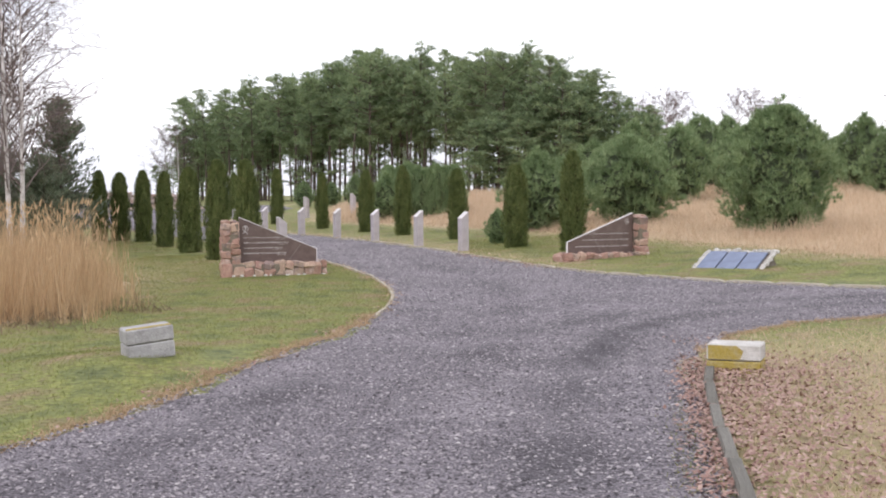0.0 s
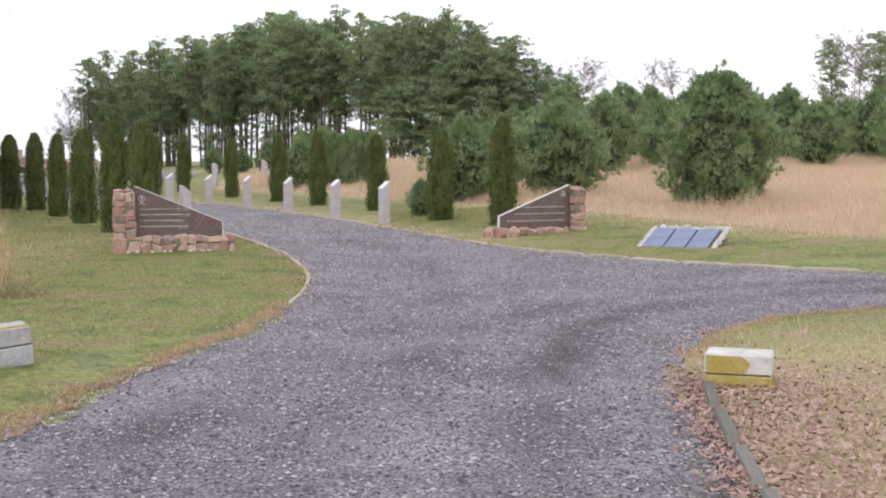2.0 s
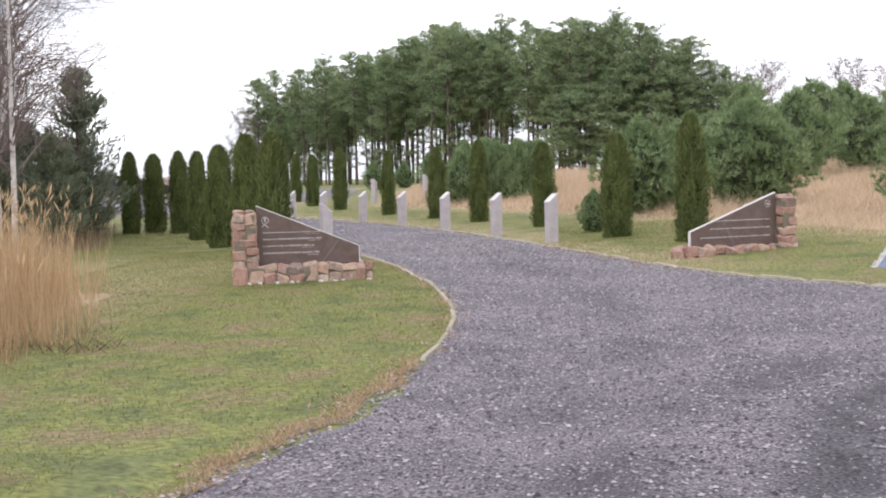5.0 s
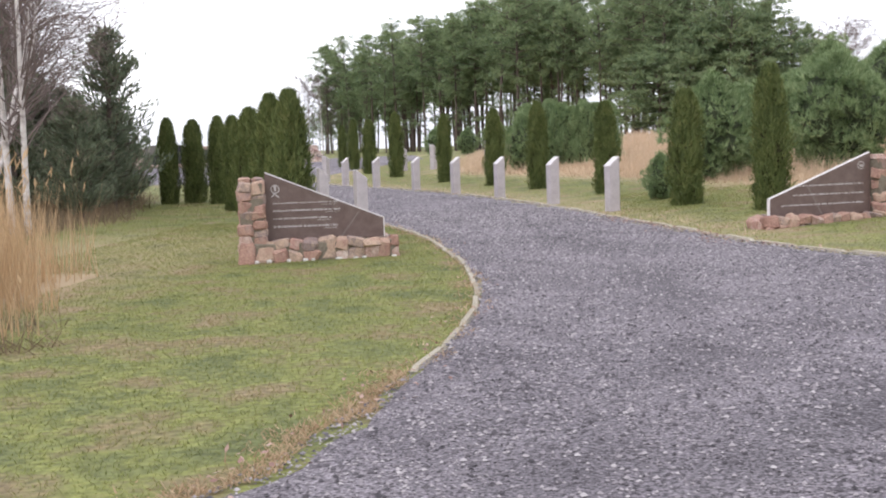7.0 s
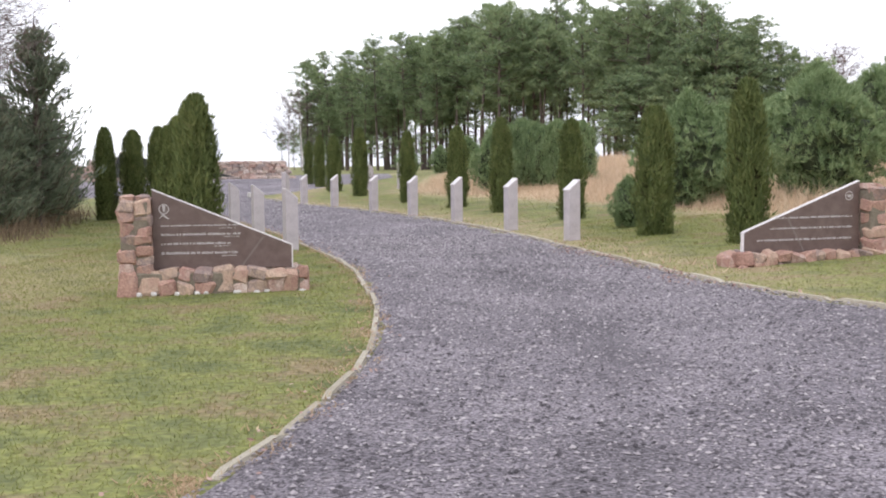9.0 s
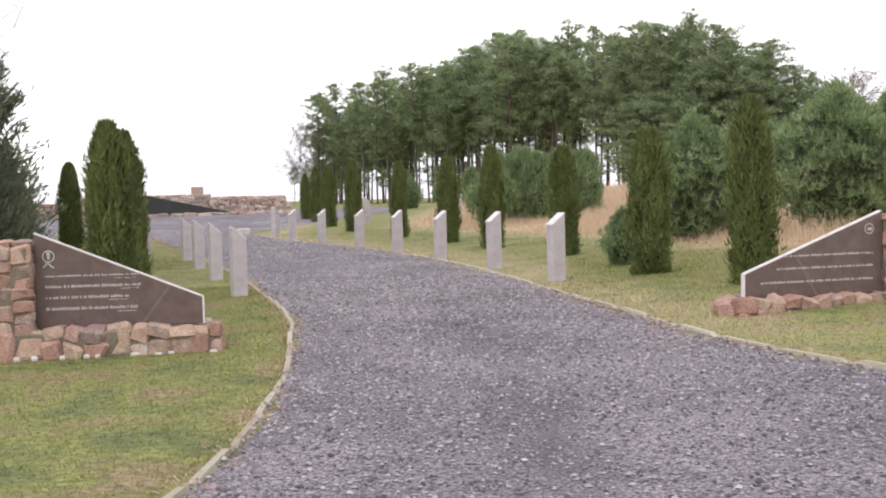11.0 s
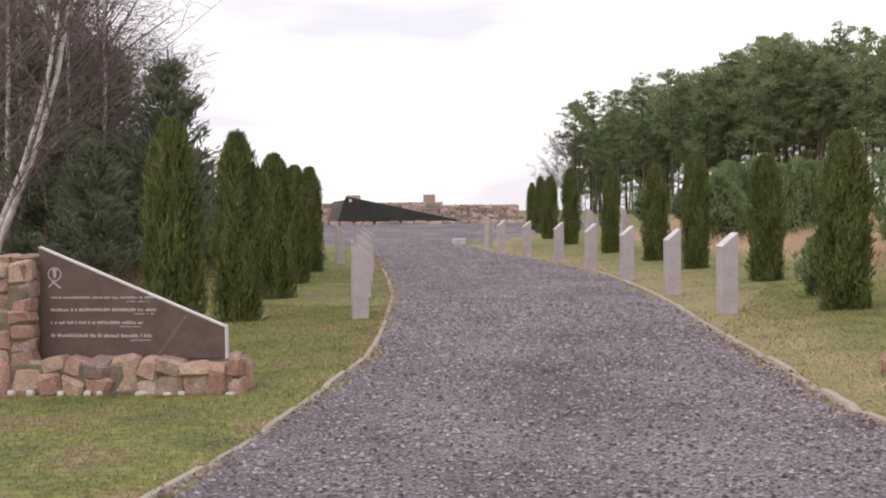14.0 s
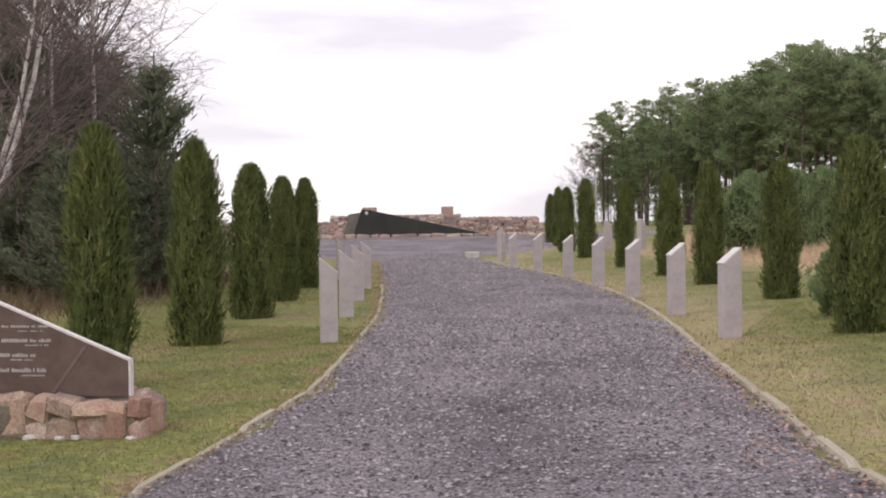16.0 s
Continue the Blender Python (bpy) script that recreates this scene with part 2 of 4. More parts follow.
M_BLACK = material("black_granite", [(0, (0.018, 0.019, 0.018)), (1, (0.04, 0.042, 0.04))], 1.2, 0.3, 0.05, 90, spec=0.4)
M_THUJA = material("thuja_sprays", [(0, (0.047, 0.071, 0.027)), (0.4, (0.120, 0.153, 0.050)), (0.8, (0.202, 0.228, 0.079)), (1, (0.241, 0.176, 0.104))], 2.6, 0.7, 0, 60, "island", share=0.55, through_light=0.32)
# Crown cores: old inner foliage with inner shade painted in; M_CORE also fills joints.
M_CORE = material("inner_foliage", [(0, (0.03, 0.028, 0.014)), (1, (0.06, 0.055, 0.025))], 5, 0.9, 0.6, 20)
M_PINE_SHADE = material("pine_shade_core", [(0, (0.025, 0.035, 0.018)), (1, (0.07, 0.085, 0.045))], 5, 0.9, 1.0, 14)
M_NEEDLE = material("pine_needles", [(0, (0.090, 0.140, 0.070)), (0.5, (0.205, 0.285, 0.130)), (1, (0.44, 0.51, 0.28))], 1.2, 0.65, 0, 60, "island", share=0.4, through_light=0.35)
M_FOREST = material("old_pine_needles", [(0, (0.10, 0.145, 0.085)), (0.45, (0.205, 0.27, 0.14)), (0.85, (0.34, 0.39, 0.20)), (1, (0.34, 0.28, 0.18))], 0.16, 0.7, 0, 60, "island", share=0.5, through_light=0.42)
M_SPRUCE = material("dark_conifer_needles", [(0, (0.102, 0.127, 0.086)), (0.6, (0.192, 0.230, 0.149)), (1, (0.312, 0.259, 0.196))], 0.8, 0.75, 0, 60, "island", share=0.5, through_light=0.42)
M_BARK = material("pine_bark", [(0, (0.07, 0.055, 0.05)), (0.6, (0.13, 0.10, 0.085)), (1, (0.21, 0.15, 0.12))], 1.5, 0.95, 0.8, 14)
M_BIRCH = material("birch_bark", [(0, (0.10, 0.085, 0.08)), (0.32, (0.40, 0.36, 0.34)), (0.6, (0.58, 0.54, 0.52)), (1, (0.68, 0.65, 0.63))], 3.5, 0.8, 0.4, 20)
M_TWIG = material("birch_twigs", [(0, (0.096, 0.073, 0.067)), (1, (0.256, 0.200, 0.186))], 0.8, 0.85, 0, 20, "island", share=0.4)


# ---- the lie of the land ----
LEFT_EDGE = [(-9, -12), (-7.2, 2), (-5.2, 8), (-4.07, 10.17), (-3.6, 11.14), (-2.93, 14.28), (-2.22, 16.75), (-1.85, 19), (-1.72, 20.3), (-1.68, 22.3), (-1.9, 24.3), (-2.2, 26.1), (-2.55, 27.6), (-3.1, 29.9), (-3.6, 31.4), (-4.5, 33.8), (-5.97, 37.7), (-7.8, 42), (-9.75, 46.4), (-13, 53.5), (-16, 60)]
PLAZA = [(-20, 62), (-33, 66), (-35, 80), (-12, 92), (-9, 74), (-13.0, 62.2)]
RIGHT_EDGE = [(-12.0, 60.25), (-9.5, 55.8), (-7.3, 51.8), (-5.0, 47.0), (-2.97, 42.2), (-1.5, 37.9), (-0.35, 34.0), (0.55, 31.0), (0.95, 29.9), (1.55, 27.7), (2.2, 26.3), (3.1, 24.8), (4.35, 23.2), (5.2, 22.3), (6.5, 21.4)]
BRANCH = [(10, 20.2), (22, 19.0), (60, 17), (60, 13), (22, 15.6), (8, 17.9), (4.9, 17.4), (3.6, 16.9), (2.43, 15.75), (1.72, 14.3), (1.5, 13.1), (1.42, 12.5), (1.06, 10.75), (0.85, 9.6), (0.72, 8.6), (0.35, 6.0), (0.1, 2.0), (0.1, -12)]
ROAD = np.array(LEFT_EDGE + PLAZA + RIGHT_EDGE + BRANCH, float)
RX, RY = np.array([*RIGHT_EDGE, (10, 20.2), (22, 19.0), (60, 17)][::-1], float).T


def height(x, y):
    """The ground's height: a gentle rise ahead, a cross fall to the left, a hillside on the right."""
    x, y = np.asarray(x, float), np.asarray(y, float)
    z = np.interp(y, [0, 20, 33, 57, 62, 75, 90], [-0.1, -0.1, 0.02, 0.17, 0.30, 0.85, 0.98])
    z = z + 0.012 * np.clip(x + 4.5, -5, 12)
    off = np.where(y > 18, np.maximum(0, x - np.interp(y, RY, RX)) * 0.85, 0)
    z = z + np.interp(off, [0, 1, 5, 8, 22, 60, 120], [0, 0.04, 0.20, 0.33, 0.92, 1.3, 1.45]) * np.clip((y - 18) / 6, 0, 1) * np.clip((140 - y) / 60 + 0.6, 0.6, 1)
    # a low swell in the lawn by the drive
    z = z + 0.17 * np.exp(-((x + 4.3) ** 2 + (y - 14) ** 2) / 1.5) * np.clip((-3.05 - x) / 0.6, 0, 1)
    return z


def inside(x, y, poly=ROAD):
    """Whether points lie inside an outline."""
    x, y = np.asarray(x), np.asarray(y)
    hit = np.zeros(x.shape, bool)
    for (x0, y0), (x1, y1) in zip(poly, np.roll(poly, -1, 0)):
        if y0 != y1:
            hit ^= ((y0 > y) != (y1 > y)) & (x < (x1 - x0) * (y - y0) / (y1 - y0) + x0)
    return hit


def to_edge(x, y, poly=ROAD):
    """The distance from points to an outline."""
    best = np.full(np.shape(x), 1e9)
    for (x0, y0), (x1, y1) in zip(poly, np.roll(poly, -1, 0)):
        dx, dy = x1 - x0, y1 - y0
        k = np.clip(((x - x0) * dx + (y - y0) * dy) / (dx * dx + dy * dy + 1e-9), 0, 1)
        best = np.minimum(best, np.hypot(x - x0 - k * dx, y - y0 - k * dy))
    return best


def on_ground(x, y, turn=0.0, sink=0.0):
    return pose(x, y, float(height(x, y)) - sink, 0, 0, turn)


def dryness(x, y):
    """0 on the lawn, 1 in the straw-coloured meadow."""
    off = np.where(y > 20, x - np.interp(y, RY, RX), -1)
    d = np.clip((off - 4.2) / 2.5, 0, 1) * np.clip((y - 24) / 2, 0, 1)
    reed = np.clip((-6.3 - x) / 1.0, 0, 1) * np.clip((y - 17.5) / 1.5, 0, 1) * np.clip((28 - y) / 2, 0, 1)
    near_right = 0.55 * np.clip((x - 0.3) / 0.6, 0, 1) * np.clip((16.5 - y) / 3, 0, 1)
    verge = 0.46 * np.clip(1 - np.abs(off - 0.5) / 1.3, 0, 1) * np.clip((y - 25) / 4, 0, 1)
    thicket = 0.55 * np.clip((-11.0 - np.maximum(0, y - 38) * 0.3 - x) * 0.8, 0, 1) * np.clip((y - 31) / 2, 0, 1) * np.clip((54 - y) / 4, 0, 1)
    bare = 0.42 * np.clip((-5.4 - x) / 1.5, 0, 1) * np.clip((x + 12) / 2, 0, 1) * np.clip((y - 18.5) / 3, 0, 1) * np.clip((36 - y) / 5, 0, 1)
    return np.maximum(np.maximum(np.maximum(d, reed), np.maximum(thicket, bare)), np.maximum(near_right, verge))


# the ground: one sheet out to the horizon
line_x = np.concatenate([-np.geomspace(30, 1500, 26)[::-1], np.arange(-29.4, 30, 0.6), np.geomspace(30, 1500, 26)])
line_y = np.concatenate([-np.geomspace(14, 1500, 18)[::-1], np.arange(-13.4, 80, 0.6), np.geomspace(80, 1500, 26)])
gx, gy = np.meshgrid(line_x, line_y, indexing="ij")
gz = height(gx, gy)
gz = gz - np.where(inside(gx, gy) & (to_edge(gx, gy) > 0.45), 0.08, 0)
gi, gj = np.meshgrid(np.arange(len(line_x) - 1), np.arange(len(line_y) - 1), indexing="ij")
ga = gi * len(line_y) + gj
ground_mesh = mesh_from("ground", np.stack([gx, gy, gz], -1).reshape(-1, 3), np.stack([ga, ga + len(line_y), ga + len(line_y) + 1, ga + 1], -1).reshape(-1, 4))
dry_attr = ground_mesh.attributes.new("dry", "FLOAT", "POINT")
dry_attr.data.foreach_set("value", dryness(gx, gy).ravel().astype(np.float32))
M_GROUND = material("lawn_soil", LAWN, 1.1, 0.95, 0.5, 15, fine=0.4)
gn, gl = M_GROUND.node_tree.nodes, M_GROUND.node_tree.links
g_attr = gn.new("ShaderNodeAttribute")
g_attr.attribute_name = "dry"
g_mix = gn.new("ShaderNodeMix")
g_mix.data_type = "RGBA"
g_straw = gn.new("ShaderNodeValToRGB")
g_straw.color_ramp.elements[0].color, g_straw.color_ramp.elements[1].color = (0.33, 0.24, 0.15, 1), (0.54, 0.42, 0.28, 1)
g_bsdf = gn["Principled BSDF"]
g_old = g_bsdf.inputs["Base Color"].links[0].from_socket
g_tex = [q for q in gn if q.type == "TEX_NOISE"]
gl.new(g_tex[0].outputs["Fac"], g_straw.inputs["Fac"])
gl.new(g_attr.outputs["Fac"], g_mix.inputs["Factor"])
gl.new(g_old, g_mix.inputs["A"])
gl.new(g_straw.outputs["Color"], g_mix.inputs["B"])
gl.new(g_mix.outputs["Result"], g_bsdf.inputs["Base Color"])
tagged(part("ground", ground_mesh, M_GROUND, smooth=True), "mown grass verges and rough meadow on a gentle slope", "ground", kind="structure")

# the gravel road, its branch and the forecourt, one sheet
from mathutils.geometry import delaunay_2d_cdt
outline = []
for (x0, y0), (x1, y1) in zip(ROAD, np.roll(ROAD, -1, 0)):
    steps = max(1, int(np.hypot(x1 - x0, y1 - y0) / 0.6))
    outline += [(x0 + (x1 - x0) * k / steps, y0 + (y1 - y0) * k / steps) for k in range(steps)]
ix, iy = np.meshgrid(np.arange(-36, 60, 0.8), np.arange(-12, 92, 0.8))
fx, fy = np.meshgrid(np.arange(-5.5, 24, 0.3), np.arange(7, 36, 0.3))
coarse = ~((ix > -5.6) & (ix < 24.1) & (iy > 6.9) & (iy < 36.1))
ix, iy = np.concatenate([ix[coarse], fx.ravel()]), np.concatenate([iy[coarse], fy.ravel()])
ok = inside(ix, iy) & (to_edge(ix, iy) > 0.25)
spots = [Vector(p) for p in outline] + [Vector((float(a), float(b))) for a, b in zip(ix[ok], iy[ok])]
rv, _, rf, *_ = delaunay_2d_cdt(spots, [], [list(range(len(outline)))], 1, 1e-4)
rxy = np.array([tuple(v) for v in rv])
rut = 0.012 * np.sin(rxy[:, 0] * 2.3 + rxy[:, 1] * 0.4) * np.sin(rxy[:, 0] * 0.9 - rxy[:, 1] * 0.7) * np.clip((36 - rxy[:, 1]) / 10, 0, 1)
road_mesh = mesh_from("road", np.column_stack([rxy, height(rxy[:, 0], rxy[:, 1]) + 0.02 + rut - np.where(to_edge(rxy[:, 0], rxy[:, 1]) < 0.02, 0.026, 0)]), np.array([tuple(f) for f in rf]))
WHEELS = [np.array(w, float) for w in ([(60, 15.2), (22, 17.3), (10, 19.0), (6.6, 19.2), (4.1, 18.75), (2.9, 18.25), (1.9, 17.3), (1.1, 16.0), (0.3, 13), (-0.2, 10), (-0.6, 6)], [(60, 16.6), (22, 18.4), (11, 20.2), (6.5, 20.4), (3.2, 19.6), (1.2, 18.0), (-0.3, 15.6), (-1.2, 12.5), (-1.9, 8.5)], [(-3.6, 8), (-2.3, 12.5), (-0.9, 16), (0.2, 19.5), (0.2, 23), (-0.4, 27), (-1.6, 32)])]


def wear(x, y):
    """How far wheels have packed the gravel down, 0 to 1."""
    best = np.zeros(len(x))
    for k, w in enumerate(WHEELS):
        for (x0, y0), (x1, y1) in zip(w[:-1], w[1:]):
            dx, dy = x1 - x0, y1 - y0
            q = np.clip(((x - x0) * dx + (y - y0) * dy) / (dx * dx + dy * dy), 0, 1)
            best = np.maximum(best, (1.0, 0.7, 0.6)[k] * np.exp(-(np.hypot(x - x0 - q * dx, y - y0 - q * dy) / 0.3) ** 2))
    return best * np.array([0.7 + 1.1 * noise.noise(Vector((a * 0.45, b * 0.45, 3))) for a, b in zip(x, y)]).clip(0, 1)


worn = wear(rxy[:, 0], rxy[:, 1])
road_mesh.attributes.new("worn", "FLOAT", "POINT").data.foreach_set("value", worn.astype(np.float32))
vn, vl = M_GRAVEL.node_tree.nodes, M_GRAVEL.node_tree.links
v_attr, v_hsv, v_span = vn.new("ShaderNodeAttribute"), vn.new("ShaderNodeHueSaturation"), vn.new("ShaderNodeMapRange")
v_attr.attribute_name = "worn"
v_span.inputs["To Min"].default_value, v_span.inputs["To Max"].default_value = 1.05, 0.4
v_old = vn["Principled BSDF"].inputs["Base Color"].links[0].from_socket
vl.new(v_attr.outputs["Fac"], v_span.inputs["Value"])
vl.new(v_span.outputs["Result"], v_hsv.inputs["Value"])
vl.new(v_old, v_hsv.inputs["Color"])
vl.new(v_hsv.outputs["Color"], vn["Principled BSDF"].inputs["Base Color"])
road = tagged(part("road", road_mesh, M_GRAVEL, smooth=True), "drive of grey crushed gravel with a branch and a forecourt", "road", kind="structure")


# ---- loose gravel, grass and leaves ----
def scatter(rng, n, x0, x1, y0, y1, bias=1.0):
    """n places in a rectangle, denser towards y0 with a larger bias."""
    return rng.uniform(x0, x1, n), y0 + (y1 - y0) * rng.uniform(0, 1, n) ** bias


rng = np.random.default_rng(5)
sx, sy = scatter(rng, 310000, -5, 8, 7.0, 37, 1.35)
keep = inside(sx, sy)
sx, sy = sx[keep][:165000], sy[keep][:165000]
tx, ty = scatter(rng, 130000, -16, 3, 30, 64, 1.0)
keep = inside(tx, ty) & (rng.random(len(tx)) < np.clip((ty - 29) / 7, 0, 1))
sx, sy = np.concatenate([sx, tx[keep][:36000]]), np.concatenate([sy, ty[keep][:36000]])
keep = rng.random(len(sx)) > 0.85 * wear(sx, sy)
sx, sy = sx[keep], sy[keep]
n = len(sx)
size = rng.lognormal(-4.66, 0.42, n).clip(0.004, 0.021) * (1 + 0.018 * np.maximum(0, sy - 18))
octa = np.array([(1, 0, 0), (0, 1, 0), (-1, 0, 0), (0, -1, 0), (0, 0, 0.62), (0, 0, -0.5)], float)
oface = np.array([(0, 1, 4), (1, 2, 4), (2, 3, 4), (3, 0, 4)])
pts = octa[None] * (0.65 + 0.7 * rng.random((n, 6, 1))) * size[:, None, None]
spin = rng.uniform(0, 6.28, n)
cs, sn = np.cos(spin)[:, None], np.sin(spin)[:, None]
px, py = pts[:, :, 0] * cs - pts[:, :, 1] * sn, pts[:, :, 0] * sn * 1.1 + pts[:, :, 1] * cs * 0.8
sz = height(sx, sy) + 0.02 + 0.012 * np.sin(sx * 2.3 + sy * 0.4) * np.sin(sx * 0.9 - sy * 0.7) * np.clip((36 - sy) / 10, 0, 1)
gravel = np.stack([px + sx[:, None], py + sy[:, None], pts[:, :, 2] + sz[:, None] + size[:, None] * 0.25], -1).reshape(-1, 3)
tagged(part("loose_gravel", (gravel, (oface[None] + 6 * np.arange(n)[:, None, None]).reshape(-1, 3)), M_STONES), "loose grey crushed stones lying on the drive", "gravel", kind="stuff")


def blades(rng, x, y, length, width, lean=0.6, lift=0.0):
    """Grass blades: one bent, pointed triangle pair each."""
    n = len(x)
    base = np.stack([x, y, height(x, y) + lift], -1)
    turn = rng.uniform(0, 6.28, n)
    side = np.stack([np.cos(turn), np.sin(turn), np.zeros(n)], -1) * width[:, None] / 2
    tip = unit(np.stack([rng.normal(0, lean, n), rng.normal(0, lean, n), np.ones(n)], -1)) * length[:, None]
    return np.stack([base - side, base + side, base + tip], 1).reshape(-1, 3), np.arange(3 * n).reshape(n, 3)


rng = np.random.default_rng(11)
lawns = []
for count, x0, x1, y0, y1, bias in ((270000, -9, -1, 8, 36, 1.2), (45000, -14, -8.9, 22, 46, 1.0), (90000, 0, 9, 23, 40, 1.0), (30000, 0.5, 7, 8, 19, 1.0), (60000, -16, 4, 34, 60, 1.3)):
    x, y = scatter(rng, count, x0, x1, y0, y1, bias)
    good = (~inside(x, y)) & (dryness(x, y) < 0.75)
    x, y = x[good], y[good]
    far = 1 + 0.02 * y
    lawns.append(blades(rng, x, y, rng.uniform(0.012, 0.028, len(x)) * far, rng.uniform(0.003, 0.008, len(x)) * far, 1.0))
tagged(part("lawn_grass", joined(lawns), M_BLADE), "short yellow-green late autumn grass beside the drive", "grass", kind="stuff")

rng = np.random.default_rng(12)
x, y = scatter(rng, 230000, 0, 46, 25, 78, 1.6)
x1_, y1_ = scatter(rng, 60000, -14, 4, 40, 84, 1.0)
x, y = np.concatenate([x, x1_]), np.concatenate([y, y1_])
good = (dryness(x, y) > 0.35 * rng.random(len(x)) + 0.35) & (~inside(x, y)) & (x - np.interp(y, RY, RX) < 40)
x, y = x[good], y[good]
clump = np.array([noise.noise(Vector((a * 0.35, b * 0.35, 0))) for a, b in zip(x, y)])
tall = np.clip(dryness(x, y) * 1.2 - 0.25, 0.1, 1)
mx, my = scatter(rng, 30000, 0.2, 8, 6.5, 18, 1.0)
good = (~inside(mx, my)) & (rng.random(len(mx)) < dryness(mx, my) + 0.25)
mx, my = mx[good], my[good]
tagged(part("withered_turf", blades(rng, mx, my, rng.uniform(0.03, 0.13, len(mx)), rng.uniform(0.004, 0.010, len(mx)), 1.0), M_DRY), "short withered straw-coloured turf beside the branch road", "dry grass", kind="stuff")
tagged(part("meadow_grass", blades(rng, x, y, rng.uniform(0.22, 0.6, len(x)) * (1 + 1.1 * clump) * tall, rng.uniform(0.008, 0.017, len(x)) * (0.6 + y / 50), 0.75), M_DRY), "knee-high straw-coloured dead grass on the hillside", "dry grass", kind="stuff")

rng = np.random.default_rng(13)
x, y = scatter(rng, 32000, -15, -5.6, 18.3, 27, 0.9)
ripple = np.array([noise.noise(Vector((a * 0.8, b * 0.8, 7))) for a, b in zip(x, y)])
good = rng.random(len(x)) < np.clip((-5.6 - x + ripple) * 0.8 - np.maximum(0, y - 21) * 0.25, 0, 1) * np.clip((y - 18.2 - ripple * 1.2 - 0.4) * 2, 0, 1) * np.clip((x + 14.6 + ripple) * 2, 0, 1)
x, y = x[good], y[good]
reed_pieces = [blades(rng, x, y, rng.uniform(0.6, 1.5, len(x)) * np.clip((-5.3 - x) * 0.7, 0.35, 1.0), rng.uniform(0.008, 0.016, len(x)), 0.14)]
px_, py_ = x[:2600], y[:2600]
plume = np.stack([px_ + rng.normal(0, 0.05, len(px_)), py_ + rng.normal(0, 0.05, len(px_)), height(px_, py_) + rng.uniform(1.0, 1.7, len(px_)) * np.clip((-5.3 - px_) * 0.7, 0.35, 1.0)], -1)
al, ac = upright_frame(rng, len(plume), 3)
pv, pf = cards(plume, al, ac, rng.uniform(0.12, 0.26, len(plume)), rng.uniform(0.015, 0.03, len(plume)))
pf3 = np.concatenate([pf[:, [0, 1, 2]], pf[:, [0, 2, 3]]])
tagged(part("reed_bed", joined(reed_pieces + [(pv, pf3)]), M_REED), "tall dry tan reeds with feathery plumes", "reeds", kind="stuff")

rng = np.random.default_rng(16)
x, y = scatter(rng, 15000, -9.5, -4.8, 17.2, 24.5, 1.0)
ripple = np.array([noise.noise(Vector((a * 1.1, b * 1.1, 4))) for a, b in zip(x, y)])
good = rng.random(len(x)) < np.clip(0.9 - np.hypot((x + 6.7) / 1.5, (y - 20.0) / 2.4) + ripple * 0.9, 0, 1)
x, y, ripple = x[good], y[good], ripple[good]
ux, uy = scatter(rng, 16000, -20, -10.6, 31.5, 50, 1.0)
good = rng.random(len(ux)) < np.clip((-11.0 - np.maximum(0, uy - 38) * 0.3 - ux) * 0.8, 0, 1)
ux, uy = ux[good], uy[good]
low = blades(rng, x, y, rng.uniform(0.08, 0.34, len(x)) * (1 + 0.6 * ripple), rng.uniform(0.008, 0.018, len(x)), 1.1)
under = blades(rng, ux, uy, rng.uniform(0.15, 0.7, len(ux)), rng.uniform(0.012, 0.028, len(ux)), 0.6)
tagged(part("withered_brush", joined([low, under]), M_BRUSH), "tangle of dark withered stalks beside the reeds and under the trees", "brush", kind="stuff")

rng = np.random.default_rng(14)
lx, ly = scatter(rng, 90000, -0.2, 5.2, 6.5, 15.5, 0.8)
thin = np.where(lx < 0.75 + (ly - 9) * 0.185, np.exp(-((lx - (0.68 + (ly - 9) * 0.185)) / 0.15) ** 2), np.exp(-((lx - (0.75 + (ly - 9) * 0.185)) / 1.15) ** 2) * 0.6) * np.clip((14.2 - ly) / 1.5, 0.05, 1)
good = rng.random(len(lx)) < thin
ex, ey = [], []
for edge in (LEFT_EDGE, RIGHT_EDGE):
    for (x0, y0), (x1, y1) in zip(edge[:-1], edge[1:]):
        count = int(np.hypot(x1 - x0, y1 - y0) * (16 if edge is LEFT_EDGE and y0 < 22 else 12))
        k = rng.random(count)
        ex += list(x0 + (x1 - x0) * k + rng.normal(0, 0.16, count))
        ey += list(y0 + (y1 - y0) * k + rng.normal(0, 0.16, count))
k = rng.random(420)
ey += list(26.5 + 6.5 * k)
ex += list(np.interp(26.5 + 6.5 * k, RY, RX) - np.abs(rng.normal(0, 0.28, 420)) * (0.4 + np.sin(k * 9) ** 2))
lx, ly = np.concatenate([lx[good], ex]), np.concatenate([ly[good], ey])
al = unit(rng.normal(size=(len(lx), 3)) * np.array([1, 1, 0.35]))
ac = unit(np.cross(al, rng.normal(size=(len(lx), 3)) * 0.3 + np.array([0, 0, 1])))
tagged(part("fallen_leaves", cards(np.stack([lx, ly, height(lx, ly) + 0.045], -1), al, ac, rng.uniform(0.025, 0.06, len(lx)), rng.uniform(0.016, 0.034, len(lx))), M_LEAF), "reddish-brown fallen leaves along the kerbs", "leaves", kind="stuff")

